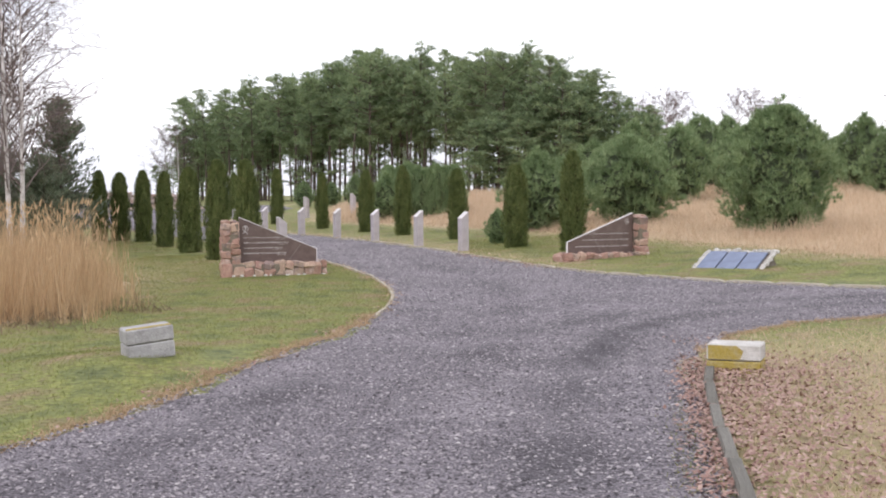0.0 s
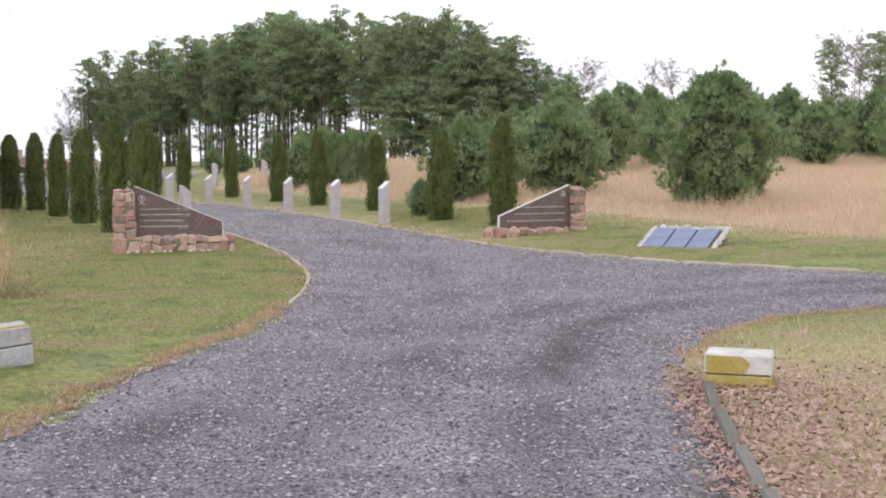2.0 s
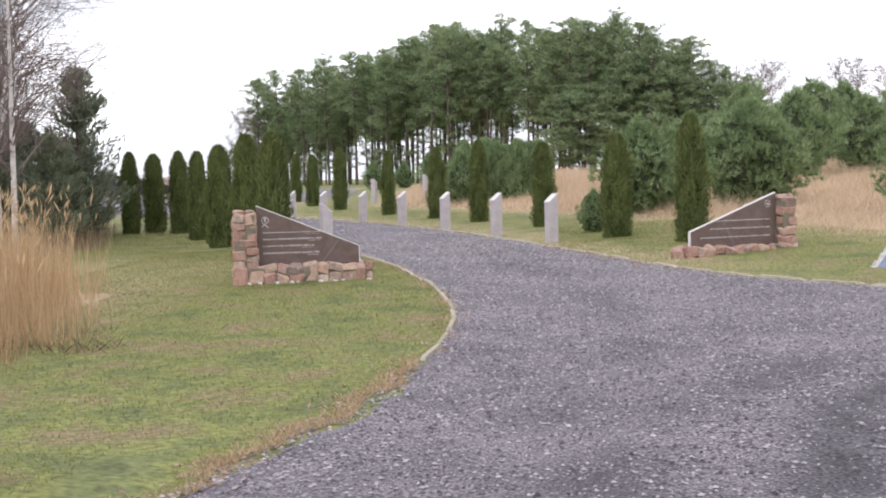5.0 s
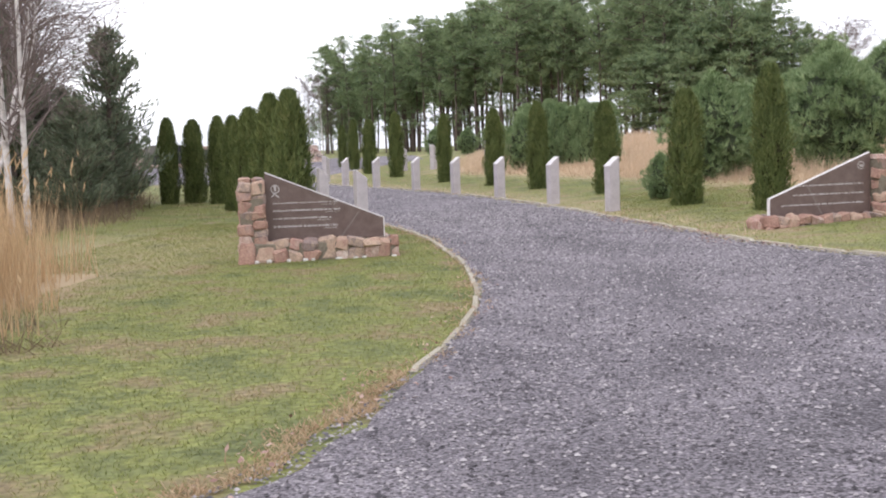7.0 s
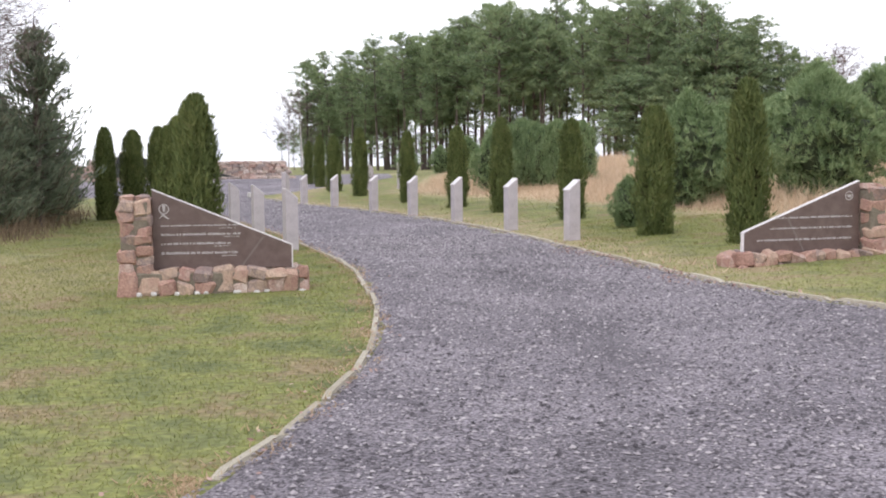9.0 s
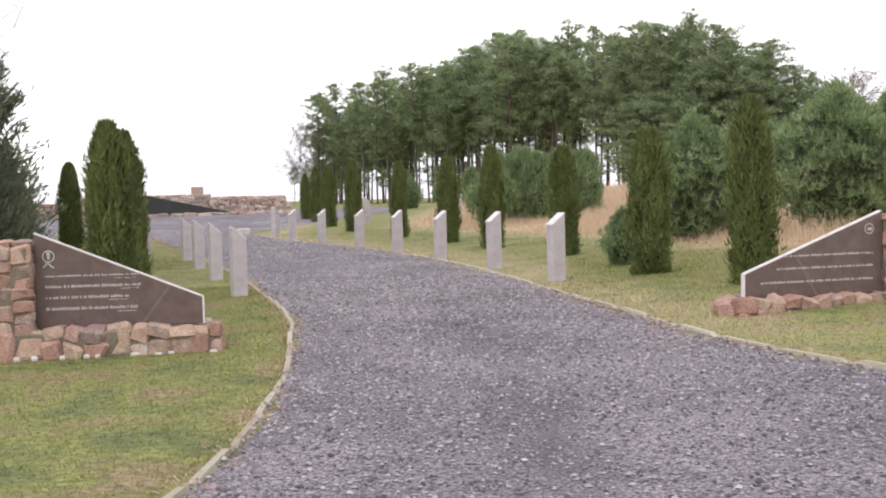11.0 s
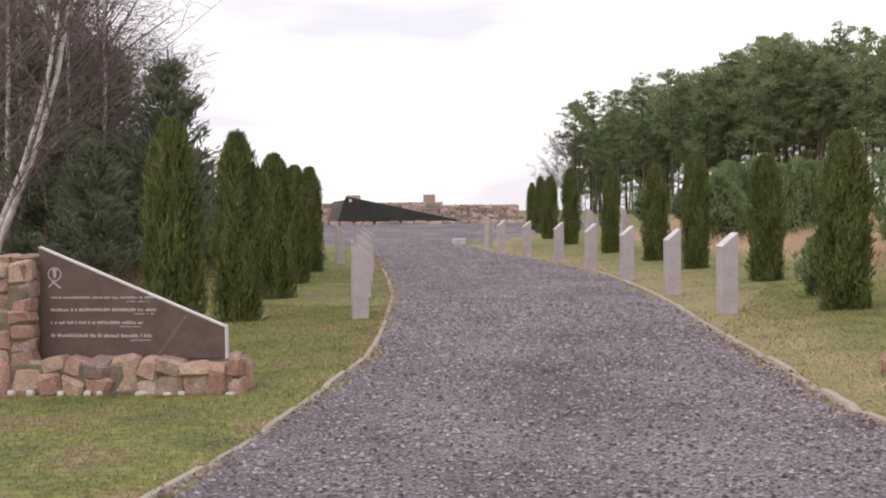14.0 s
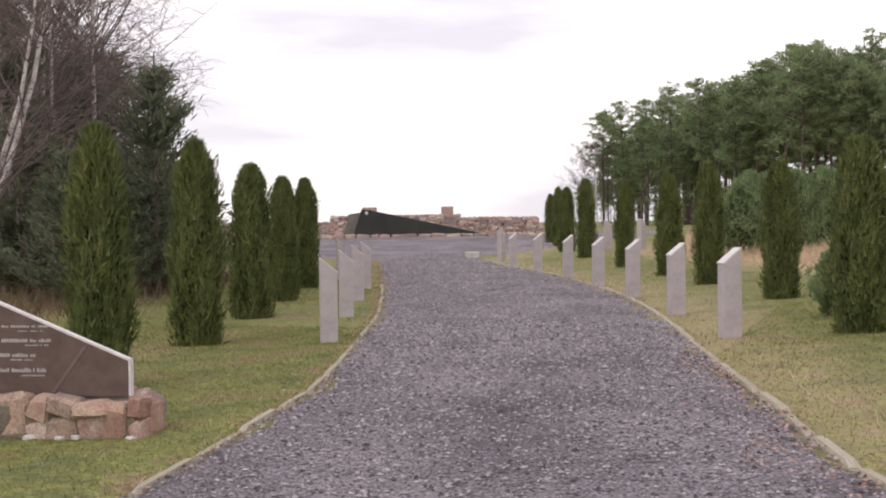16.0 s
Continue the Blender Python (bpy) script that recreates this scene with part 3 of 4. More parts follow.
# a fringe of dead grass creeping over the edges, and a grassy strip beside the near kerb
rng = np.random.default_rng(15)
fx_, fy_, fl_ = [], [], []
for edge, dense in ((LEFT_EDGE, 650), (RIGHT_EDGE, 420), (BRANCH[5:10], 420)):
    for (x0, y0), (x1, y1) in zip(edge[:-1], edge[1:]):
        if max(y0, y1) < 8 or min(y0, y1) > 54:
            continue
        run = np.hypot(x1 - x0, y1 - y0)
        count = int(run * dense * (1.0 if y0 < 18.5 else 0.16))
        k, out = rng.random(count), np.abs(rng.normal(0, 0.13, count)) - 0.07
        wave = 0.05 * np.sin(k * run * 3 + x0 * 5) + 0.05 * np.sin(k * run * 7 + y0)
        fx_ += list(x0 + (x1 - x0) * k - (y1 - y0) / run * (out + wave))
        fy_ += list(y0 + (y1 - y0) * k + (x1 - x0) / run * (out + wave))
fx_, fy_ = np.array(fx_), np.array(fy_)
tagged(part("grass_fringe", blades(rng, fx_, fy_, rng.uniform(0.025, 0.065, len(fx_)), rng.uniform(0.006, 0.012, len(fx_)) * (1 + 0.02 * fy_), 1.5, 0.012), M_FRINGE), "orange-tan dead grass creeping over the edge of the gravel", "dry grass", kind="stuff")
wx, wy = scatter(rng, 9000, -0.1, 1.0, 6.5, 12.5, 0.9)
good = rng.random(len(wx)) < 0.75 * np.exp(-((wx - (0.52 + (wy - 9) * 0.17)) / 0.11) ** 2) * np.clip((11.6 - wy) / 1.5, 0, 1)
wx, wy = wx[good], wy[good]
tagged(part("kerbside_grass", blades(rng, wx, wy, rng.uniform(0.02, 0.05, len(wx)), rng.uniform(0.005, 0.01, len(wx)), 1.4, 0.02), M_BLADE), "thin strip of grass growing in the gravel beside the kerb", "grass", kind="stuff")


# ---- stone posts along the drive ----
def stone_post(m, rise, label):
    """A square granite post; its top slants up towards +x (rise 1) or -x (rise -1)."""
    ob = thing("stone_post", m, label, "post", "granite posts along the drive")
    w, h, low = 0.11, 1.06, 0.88
    zl, zr = (low, h) if rise > 0 else (h, low)
    part("shaft", prism([(-w, -0.1), (w, -0.1), (w, zr), (-w, zl)], -w, w, 0.006), M_POST, ob)
    tilt = math.atan2(zr - zl, 2 * w)
    cap = box(2 * w / math.cos(tilt) + 0.004, 2 * w + 0.006, 0.016)
    bmesh.ops.transform(cap, matrix=Matrix.Translation((0, 0, (zl + zr) / 2 + 0.001)) @ Matrix.Rotation(-tilt, 4, "Y"), verts=cap.verts)
    part("slanted_top", cap, M_EDGE, ob, "pale slanted top")
    return ob


RIGHT_POSTS = [(-0.11, 34.95), (-1.36, 38.3), (-2.83, 42.05), (-4.35, 45.6), (-6.0, 49.2), (-7.95, 53.1), (-9.65, 56.1)]
first = None
for x, y in RIGHT_POSTS:
    m = on_ground(x, y, 29)
    first = copy_thing(first, m) if first else stone_post(m, 1, "square pale grey granite post with a slanted top beside the kerb")
first = None
for k in range(5):
    m = on_ground(-4.97 - 1.56 * k - (0.9 if k == 4 else 0), 34.02 + 3.75 * k, 29)
    first = copy_thing(first, m) if first else stone_post(m, -1, "square pale grey granite post with a slanted top on the lawn")
for x, y, turn in ((-11.05, 59.2, 60), (-7.2, 63.5, 60), (-4.9, 64.5, 40), (-8.6, 64.2, 40)):
    copy_thing(first, on_ground(x, y, turn))


# ---- the two inscribed signs on field-stone plinths ----
def sign(m, length, tall_left, low, high, label, lines, name="memorial_sign"):
    """A wedge-shaped granite plate on a plinth with a pillar at its tall end. x runs along the plate, -y is its front."""
    ob = thing(name, m, label, "memorial sign", "inscribed signs at the entrance")
    zb, thick = 0.25, 0.055
    zl, zr = (high, low) if tall_left else (low, high)
    plate = part("plate", prism([(0, zb), (length, zb), (length, zr), (0, zl)], -thick, 0.0, 0.004), M_PLAQUE, ob, "polished brown granite plate")
    # pale sawn edges
    slope = math.atan2(zr - zl, length)
    e = box(math.hypot(length, zr - zl), thick + 0.008, 0.014)
    bmesh.ops.transform(e, matrix=Matrix.Translation((length / 2, -thick / 2, (zl + zr) / 2 - 0.006)) @ Matrix.Rotation(-slope, 4, "Y"), verts=e.verts)
    part("top_edge", e, M_EDGE, plate, "pale sawn edge")
    side = box(0.014, thick + 0.008, low - zb)
    bmesh.ops.translate(side, vec=((length if tall_left else 0), -thick / 2, zb), verts=side.verts)
    part("side_edge", side, M_EDGE, plate, "pale sawn edge")
    face = -thick - 0.004
    for x0, x1, z, hgt in lines:
        # a line of small marks with gaps like words
        rng = random.Random(int(x0 * 1000 + z * 77))
        marks, x = [], x0
        while x < x1:
            wlen = min(x1 - x, rng.uniform(0.009, 0.018))
            bm = box(wlen, 0.003, hgt * rng.choice((0.72, 1.0, 1.0)))
            bmesh.ops.translate(bm, vec=(x + wlen / 2, face, z), verts=bm.verts)
            marks.append(bm)
            x += wlen + rng.choice((0.004, 0.005, 0.005, 0.006, 0.02))
        whole = bmesh.new()
        for bm in marks:
            tmp = bpy.data.meshes.new("mark")
            bm.to_mesh(tmp)
            bm.free()
            whole.from_mesh(tmp)
            bpy.data.meshes.remove(tmp)
        part("text_line", whole, M_LETTER, plate)
    # A thin, slightly paler strip slanting across the plate's face.
    vein = prism([(1.02, zb + 0.01), (1.05, zb + 0.01), (1.32, 0.62), (1.29, 0.62)] if tall_left else [(0.90, zb + 0.01), (0.93, zb + 0.01), (0.68, 0.70), (0.65, 0.70)], face + 0.001, face + 0.003)
    part("vein", vein, M_STREAK, plate, "pale slanting streak")
    cx, cz = (0.14, 0.975) if tall_left else (length - 0.17, 0.985)
    ring = bmesh.new()
    for k in range(20):
        a0, a1 = k * 2 * math.pi / 20, (k + 1) * 2 * math.pi / 20
        q = [ring.verts.new((cx + r * math.cos(a), face - 0.002, cz + r * math.sin(a))) for r, a in ((0.062, a0), (0.062, a1), (0.05, a1), (0.05, a0))]
        ring.faces.new(q)
    if tall_left:
        for pts in (((-0.02, 0.045), (0.02, 0.045), (0.012, -0.03), (-0.012, -0.03)), ((-0.02, -0.05), (0.06, -0.115), (0.045, -0.125), (-0.035, -0.062)), ((-0.05, -0.115), (0.02, -0.055), (0.005, -0.048), (-0.06, -0.105))):
            ring.faces.new([ring.verts.new((cx + a, face - 0.002, cz + b)) for a, b in pts])
    else:
        ring.faces.new([ring.verts.new((cx + a, face - 0.002, cz + b)) for a, b in ((-0.03, 0.012), (0.035, 0.012), (0.035, -0.022), (-0.02, -0.022))])
    part("emblem", ring, M_LETTER, plate, "engraved round emblem")
    # plinth
    x0, x1 = (-0.36, length + 0.17) if tall_left else (-0.2, length + 0.3)
    core = box(x1 - x0 - 0.06, 0.54, 0.33, 0.02, -0.10)
    bmesh.ops.translate(core, vec=((x0 + x1) / 2, -0.02, 0), verts=core.verts)
    part("plinth_core", core, M_MORTAR, ob, "rough lime mortar")
    rng = random.Random(7 if tall_left else 8)
    for yside in (-0.215, 0.16):
        x = x0
        while x < x1 - 0.05:
            w = min(rng.uniform(0.15, 0.31), x1 - x)
            low_h = 0.34 if rng.random() < 0.25 else rng.uniform(0.17, 0.24)
            for zz, hh, n_ in ((-0.08, low_h, 1), (-0.08 + low_h, 0.345 - low_h, 2 if w > 0.25 else 1)):
                if hh < 0.05:
                    continue
                for c in range(n_):
                    s = part("stone", rock(w / n_ + 0.06, 0.26, hh * rng.uniform(1.18, 1.34), rng.random()), M_FIELD, ob)
                    s.matrix_local = pose(x + w * (c + 0.5) / n_, yside + rng.uniform(-0.02, 0.02), zz + hh / 2 + rng.uniform(-0.012, 0.012), rng.uniform(-9, 9), rng.uniform(-14, 14), rng.uniform(-9, 9))
            x += w
    for xe in (x0 + 0.05, x1 - 0.05):
        s = part("stone", rock(0.2, 0.3, 0.34, rng.random()), M_FIELD, ob)
        s.matrix_local = pose(xe, -0.03, 0.08, 0, rng.uniform(-5, 5), rng.uniform(-6, 6))
    for k in range(9):
        s = part("footing_stone", rock(rng.uniform(0.06, 0.16), 0.08, 0.06, rng.random()), M_BLOCK, ob, "pale footing stone", smooth=True)
        s.matrix_local = pose(x0 + (x1 - x0) * (k + rng.random()) / 9, -0.31, -0.02, 0, 0, rng.uniform(-20, 20))
    # pillar
    pw = 0.36 if tall_left else 0.27
    pc = -0.19 if tall_left else length + 0.16
    ptop = 1.10
    core = box(pw - 0.03, 0.44, ptop - 0.22, 0.02, 0.2)
    bmesh.ops.translate(core, vec=(pc, -0.03, 0), verts=core.verts)
    part("pillar_core", core, M_MORTAR, ob, "rough lime mortar")
    cols = 2 if tall_left else 1
    for yside in (-0.15, 0.10):
        for c in range(cols):
            z = 0.2
            while z < ptop - 0.04:
                hgt = min(rng.uniform(0.09, 0.19) if tall_left else rng.uniform(0.13, 0.26), ptop - z)
                w = pw / cols
                s = part("stone", rock(w + 0.05, 0.27, hgt + 0.045, rng.random()), M_FIELD, ob)
                s.matrix_local = pose(pc - pw / 2 + w * (c + 0.5), yside + rng.uniform(-0.02, 0.02), z + hgt / 2, rng.uniform(-6, 6), rng.uniform(-6, 6), rng.uniform(-8, 8))
                z += hgt
    for c in (-0.5, 0.5):
        s = part("stone", rock(pw / 2 + 0.02, 0.40, 0.09, rng.random()), M_FIELD, ob, "flat capping stone")
        s.matrix_local = pose(pc + c * pw / 2, -0.03, ptop + 0.01, 0, rng.uniform(-4, 4), rng.uniform(-4, 4))
    return ob


def level(x, y, z, turn):
    return pose(x, y, z, 0, 0, turn)


LEFT_LINES = [(0.10, 1.02, 0.765, 0.018), (0.78, 0.98, 0.735, 0.008), (0.10, 1.04, 0.655, 0.026), (0.84, 1.02, 0.628, 0.01), (0.10, 0.92, 0.545, 0.026), (0.72, 0.9, 0.518, 0.01), (0.10, 1.0, 0.43, 0.03), (0.8, 0.99, 0.40, 0.01)]
RIGHT_LINES = [(0.48, 1.66, 0.70, 0.024), (0.40, 1.66, 0.56, 0.024), (0.20, 1.65, 0.41, 0.024)]
sign(level(-5.10, 27.42, 0.0, 13.7), 1.65, True, 0.52, 1.21, "brown granite plate with engraved lines on a field-stone plinth and pillar", LEFT_LINES)
sign(level(2.09, 29.5, 0.0, 24), 1.78, False, 0.53, 1.18, "brown granite plate with three engraved lines beside a stone pillar", RIGHT_LINES)

# ---- three sloping slabs on a mound of white stones ----
slabs = thing("slab_memorial", level(4.24, 26.02, 0.0, -42), "three dark blue-grey slabs leaning on a low mound of white stones", "memorial slab")
mv = np.array([(-0.05, -0.03, -0.1), (1.46, -0.03, -0.1), (1.42, 1.1, -0.1), (0.02, 1.1, -0.1), (0.0, 0.0, 0.03), (1.40, 0.0, 0.03), (1.36, 0.72, 0.42), (0.04, 0.72, 0.42)], float)
part("mound", (mv, np.array([(0, 1, 5, 4), (4, 5, 6, 7), (1, 2, 6, 5), (2, 3, 7, 6), (3, 0, 4, 7)])), M_MORTAR, slabs, "mound of mortar and stones")
slope = math.degrees(math.atan2(0.39, 0.72))
for k in range(3):
    s = part("slab", box(0.405, 0.80, 0.035, 0.004), M_SLAB, slabs, "dark blue-grey slab")
    s.matrix_local = pose(0.215 + 0.44 * k, 0.0, 0.04, 0, 0, 0) @ pose(0, 0, 0, slope, 0, 0) @ pose(0, 0.40, 0)
rng_ = random.Random(3)
for k in range(84):
    u = k / 83
    if u < 0.22:
        v = u / 0.22
        q = (-0.04 + 0.02 * rng_.random(), 0.72 * v, 0.05 + 0.39 * v)
    elif u < 0.74:
        q = (0.0 + 1.4 * (u - 0.22) / 0.52, 0.80 + rng_.uniform(-0.06, 0.16), 0.43 + rng_.uniform(-0.02, 0.05))
    else:
        v = (1 - u) / 0.26
        q = (1.40 + 0.03 * rng_.random(), 0.74 * v, 0.06 + 0.39 * v)
    s = part("stone", rock(rng_.uniform(0.07, 0.13), rng_.uniform(0.06, 0.11), rng_.uniform(0.05, 0.09), k), M_BLOCK, slabs, "white stone")
    s.matrix_local = pose(*q, 0, 0, rng_.uniform(0, 90))

# ---- concrete blocks at the fork ----
def marker_block(m, w, d, h, lichen):
    ob = thing("marker_block", m, "weathered concrete block with yellow lichen at the end of a kerb" if lichen else "grey concrete block with a cracked face in the grass", "concrete block")
    body = part("body", box(w, d, h - 0.105, 0.012, -0.08), M_LICHEN if lichen else M_BLOCK_GREY, ob, "lichen-covered lower course" if lichen else "")
    part("joint", box(w - 0.03, d - 0.03, 0.01, 0.0, h - 0.187), M_CORE, ob, "dark joint")
    up = part("upper_course", box(w, d, 0.15, 0.012, h - 0.177), M_BLOCK if lichen else M_BLOCK_GREY, ob, "pale upper course" if lichen else "")
    if lichen:
        stain = prism([(-w / 2 + 0.015, 0.01), (w * 0.12, 0.01), (w * 0.18, 0.09), (w * 0.05, 0.14), (-w / 2 + 0.015, 0.14)], -d / 2 - 0.004, -d / 2 + 0.01)
        bmesh.ops.translate(stain, vec=(0, 0, h - 0.177), verts=stain.verts)
        part("lichen_crust", stain, M_LICHEN, ob, "yellow lichen crust")
    else:
        crust = box(w - 0.03, 0.05, 0.012, 0.004, h - 0.03)
        bmesh.ops.translate(crust, vec=(0, -d / 2 + 0.04, 0), verts=crust.verts)
        part("lichen_crust", crust, M_LICHEN, ob, "yellow lichen along the top edge")
    return ob


marker_block(level(1.80, 13.02, -0.04, -22), 0.50, 0.36, 0.31, True)
marker_block(level(-3.98, 14.02, 0.105, 28) @ pose(0, 0, 0, 3, -5, 0), 0.49, 0.27, 0.275, False)


# ---- kerbs ----
def kerb(points, label, proud=0.055, wide=0.075, stone=None):
    """A line of kerb stones along points, each set a little unevenly."""
    ob = thing("kerb", level(*points[0], 0, 0), label, "kerb", kind="structure")
    kerb_mesh = bpy.data.meshes.new("kerbstone")
    bm = box(1, 1, 1, 0.0)
    bmesh.ops.bevel(bm, geom=[e for e in bm.edges if all(v.co.z > 0.5 for v in e.verts)], offset=0.12, segments=1, affect="EDGES")
    bm.to_mesh(kerb_mesh)
    bm.free()
    kerb_mesh.materials.append(stone or M_KERB_PALE)
    rng = random.Random(len(points))
    p = [Vector((*q, 0)) for q in points]
    run = [0.0]
    for a, b in zip(p[:-1], p[1:]):
        run.append(run[-1] + (b - a).length)
    s, step = 0.0, 1.0
    at = lambda d: Vector((np.interp(d, run, [q.x for q in p]), np.interp(d, run, [q.y for q in p]), 0))
    while s < run[-1] - 0.2:
        e = min(s + step, run[-1])
        a, b = at(s), at(e)
        c, d = (a + b) / 2, b - a
        za, zb = float(height(a.x, a.y)), float(height(b.x, b.y))
        top = 0.02 + proud + rng.uniform(-0.015, 0.01)
        st = part("kerbstone", kerb_mesh, None, ob)
        st.matrix_local = level(*points[0], 0, 0).inverted() @ Matrix.Translation((c.x + rng.uniform(-0.012, 0.012), c.y + rng.uniform(-0.012, 0.012), (za + zb) / 2 - 0.2)) @ Matrix.Rotation(math.atan2(d.y, d.x) + rng.uniform(-0.012, 0.012), 4, "Z") @ Matrix.Rotation(-math.atan2(zb - za, d.length), 4, "Y") @ Matrix.Diagonal((d.length - 0.012, wide, 0.2 + top, 1))
        s = e
    return ob


kerb([p for p in LEFT_EDGE if 18 < p[1] < 50], "mossy narrow concrete kerb stones edging the lawn", 0.018, 0.06)
kerb(RIGHT_EDGE[::-1], "narrow concrete kerb stones edging the gravel", 0.03)
kerb([(1.55, 13.0), (1.24, 11.7), (1.05, 10.7), (0.85, 9.6), (0.64, 8.3), (0.22, 6.0), (-0.1, 3.0)], "dark narrow concrete kerb stones among fallen leaves", 0.06, 0.09, M_KERB)


# ---- the walled monument on the forecourt ----
def ahead(px, dist):
    """A place at a distance on a bearing from the end of the walk."""
    a = px
    return 1.95 + dist * math.sin(a), 20.2 + dist * math.cos(a)


BEAR = -0.370
fx, fy = ahead(BEAR - 0.068, 60.5)
monument = thing("stone_wall", level(fx, fy, 0.80, math.degrees(-(BEAR))), "low wall of reddish field stones behind the forecourt", "stone wall")
# local x runs across the view, y away
for x0, x1, tall in ((-12.0, -1.6, 1.0), (-1.6, 3.6, 1.24), (3.6, 9.0, 1.12)):
    core = box(x1 - x0 - 0.004, 0.5, tall, 0.03, -0.2)
    bmesh.ops.translate(core, vec=((x0 + x1) / 2, 1.5, 0), verts=core.verts)
    part("core", core, M_WALL_MORTAR, monument, "pale lime mortar")
rng_ = random.Random(21)
z = -0.05
while z < 1.0:
    hgt = rng_.uniform(0.15, 0.22)
    x = -12.0
    while x < 8.9:
        w = rng_.uniform(0.2, 0.5)
        topz = (1.12 if x > -1.6 else 0.92) - 0.035 * max(0, x - 3.5) - 0.01 * max(0, -x)
        if z + hgt * 0.6 < topz:
            s = part("stone", rock(w + 0.06, 0.34, hgt + 0.07, rng_.random()), M_WALL, monument)
            s.matrix_local = pose(x + w / 2, 1.28 + rng_.uniform(-0.03, 0.03), z + hgt / 2, 0, rng_.uniform(-4, 4), rng_.uniform(-4, 4))
        x += w
    z += hgt
for x, w, hgt, y in ((0.42, 0.72, 0.62, 1.5), (4.35, 0.62, 0.62, 1.55)):
    s = part("block", box(w, 0.5, hgt, 0.03), M_WALL, monument, "upright reddish stone block")
    s.matrix_local = pose(x, y, 0.92)
wedge = thing("black_wedge", level(fx, fy, 0.80, math.degrees(-(BEAR))), "black polished granite wedge leaning before the stone wall", "monument")
part("face", prism([(-0.45, -0.05), (6.7, -0.05), (6.7, 0.03), (0.45, 1.4), (0.05, 1.45)], 0.75, 0.95, 0.01), M_BLACK, wedge)
part("side", prism([(-0.95, -0.05), (-0.35, -0.05), (0.08, 1.3), (-0.6, 1.2)], 0.97, 1.15, 0.01), M_KERB, wedge, "grey stone side")
stud = bmesh.new()
bmesh.ops.create_uvsphere(stud, u_segments=10, v_segments=6, radius=0.08)
bmesh.ops.transform(stud, matrix=Matrix.Translation((0.3, 0.74, 1.25)) @ Matrix.Diagonal((1, 0.3, 1, 1)), verts=stud.verts)
part("medallion", stud, M_EDGE, wedge, "small pale medallion")
step = thing("stone_step", level(fx, fy, 0.80, math.degrees(-(BEAR))), "low rough stone kerb before the monument", "stone step")
x = -2.0
while x < 9.0:
    w = rng_.uniform(0.35, 0.8)
    s = part("stone", rock(w + 0.05, 0.4, 0.26, rng_.random()), M_WALL, step)
    s.matrix_local = pose(x + w / 2, 0.25, 0.06, 0, rng_.uniform(-3, 3), rng_.uniform(-3, 3))
    x += w
# small pale stone at the end of the right kerb, and a pale bench slab on the left
part("body", box(0.45, 0.3, 0.28, 0.03, -0.05), M_BLOCK, thing("corner_stone", on_ground(-12.9, 61.4, 30), "small pale stone at the end of the kerb", "stone"))


# ---- trees ----
def thuja_mesh(seed, h=2.55, r=0.37):
    rng = np.random.default_rng(seed)
    bumps = rng.uniform(0, 6.28, 6)

    def radius(u, a):
        prof = np.clip(0.84 + 0.6 * u, 0, 1) * (1.04 - 0.17 * np.clip(u, 0, 1)) * np.clip(1 - np.clip(u, 0, 1) ** 6, 0, 1) ** 0.6
        wob = 1 + 0.12 * np.sin(3 * a + 7 * u + bumps[0]) + 0.12 * np.sin(5 * a - 11 * u + bumps[1]) + 0.09 * np.sin(2 * a + 17 * u + bumps[2]) + 0.07 * np.sin(9 * a + 5 * u + bumps[3])
        return r * prof * wob

    n = 10500
    u, a = rng.uniform(0.0, 0.99, n) ** 0.95, rng.uniform(0, 6.28, n)
    deep = rng.uniform(0.72, 1.16, n) + 0.16 * (rng.random(n) < 0.12)
    rad = radius(u, a) * deep
    out = np.stack([np.cos(a), np.sin(a), np.zeros(n)], -1)
    c = out * rad[:, None] + np.array([0, 0, 1]) * (-0.03 + u * h)[:, None]
    along = unit(np.array([0, 0, 1.0]) + out * rng.uniform(0.0, 0.6, n)[:, None] + rng.normal(0, 0.3, (n, 3)))
    across = unit(np.cross(along, out + rng.normal(0, 0.5, (n, 3))))
    crown = spikes(c, along, across, rng.uniform(0.06, 0.14, n), rng.uniform(0.018, 0.038, n))
    # Closed core inside the sprays; its dark colour paints the crown's inner shade.
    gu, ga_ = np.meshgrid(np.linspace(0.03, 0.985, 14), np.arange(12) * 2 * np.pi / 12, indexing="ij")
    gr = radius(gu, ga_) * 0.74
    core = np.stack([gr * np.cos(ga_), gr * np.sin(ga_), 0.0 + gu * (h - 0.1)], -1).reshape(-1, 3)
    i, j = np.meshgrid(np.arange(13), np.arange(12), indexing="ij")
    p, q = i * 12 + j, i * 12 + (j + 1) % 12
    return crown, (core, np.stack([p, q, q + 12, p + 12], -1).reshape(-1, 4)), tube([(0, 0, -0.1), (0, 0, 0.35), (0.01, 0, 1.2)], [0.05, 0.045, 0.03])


def thuja(m, seed, h, r, group, label, leaf=None):
    crown, core, stem = thuja_mesh(seed, h, r)
    ob = thing("thuja", m, label, "thuja tree", group)
    c = part("crown", crown, leaf or M_THUJA, ob)
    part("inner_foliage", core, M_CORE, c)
    part("trunk", stem, M_BARK, ob)
    return ob


def scaled(m, s, sz=None):
    return m @ Matrix.Diagonal((s, s, sz or s, 1))


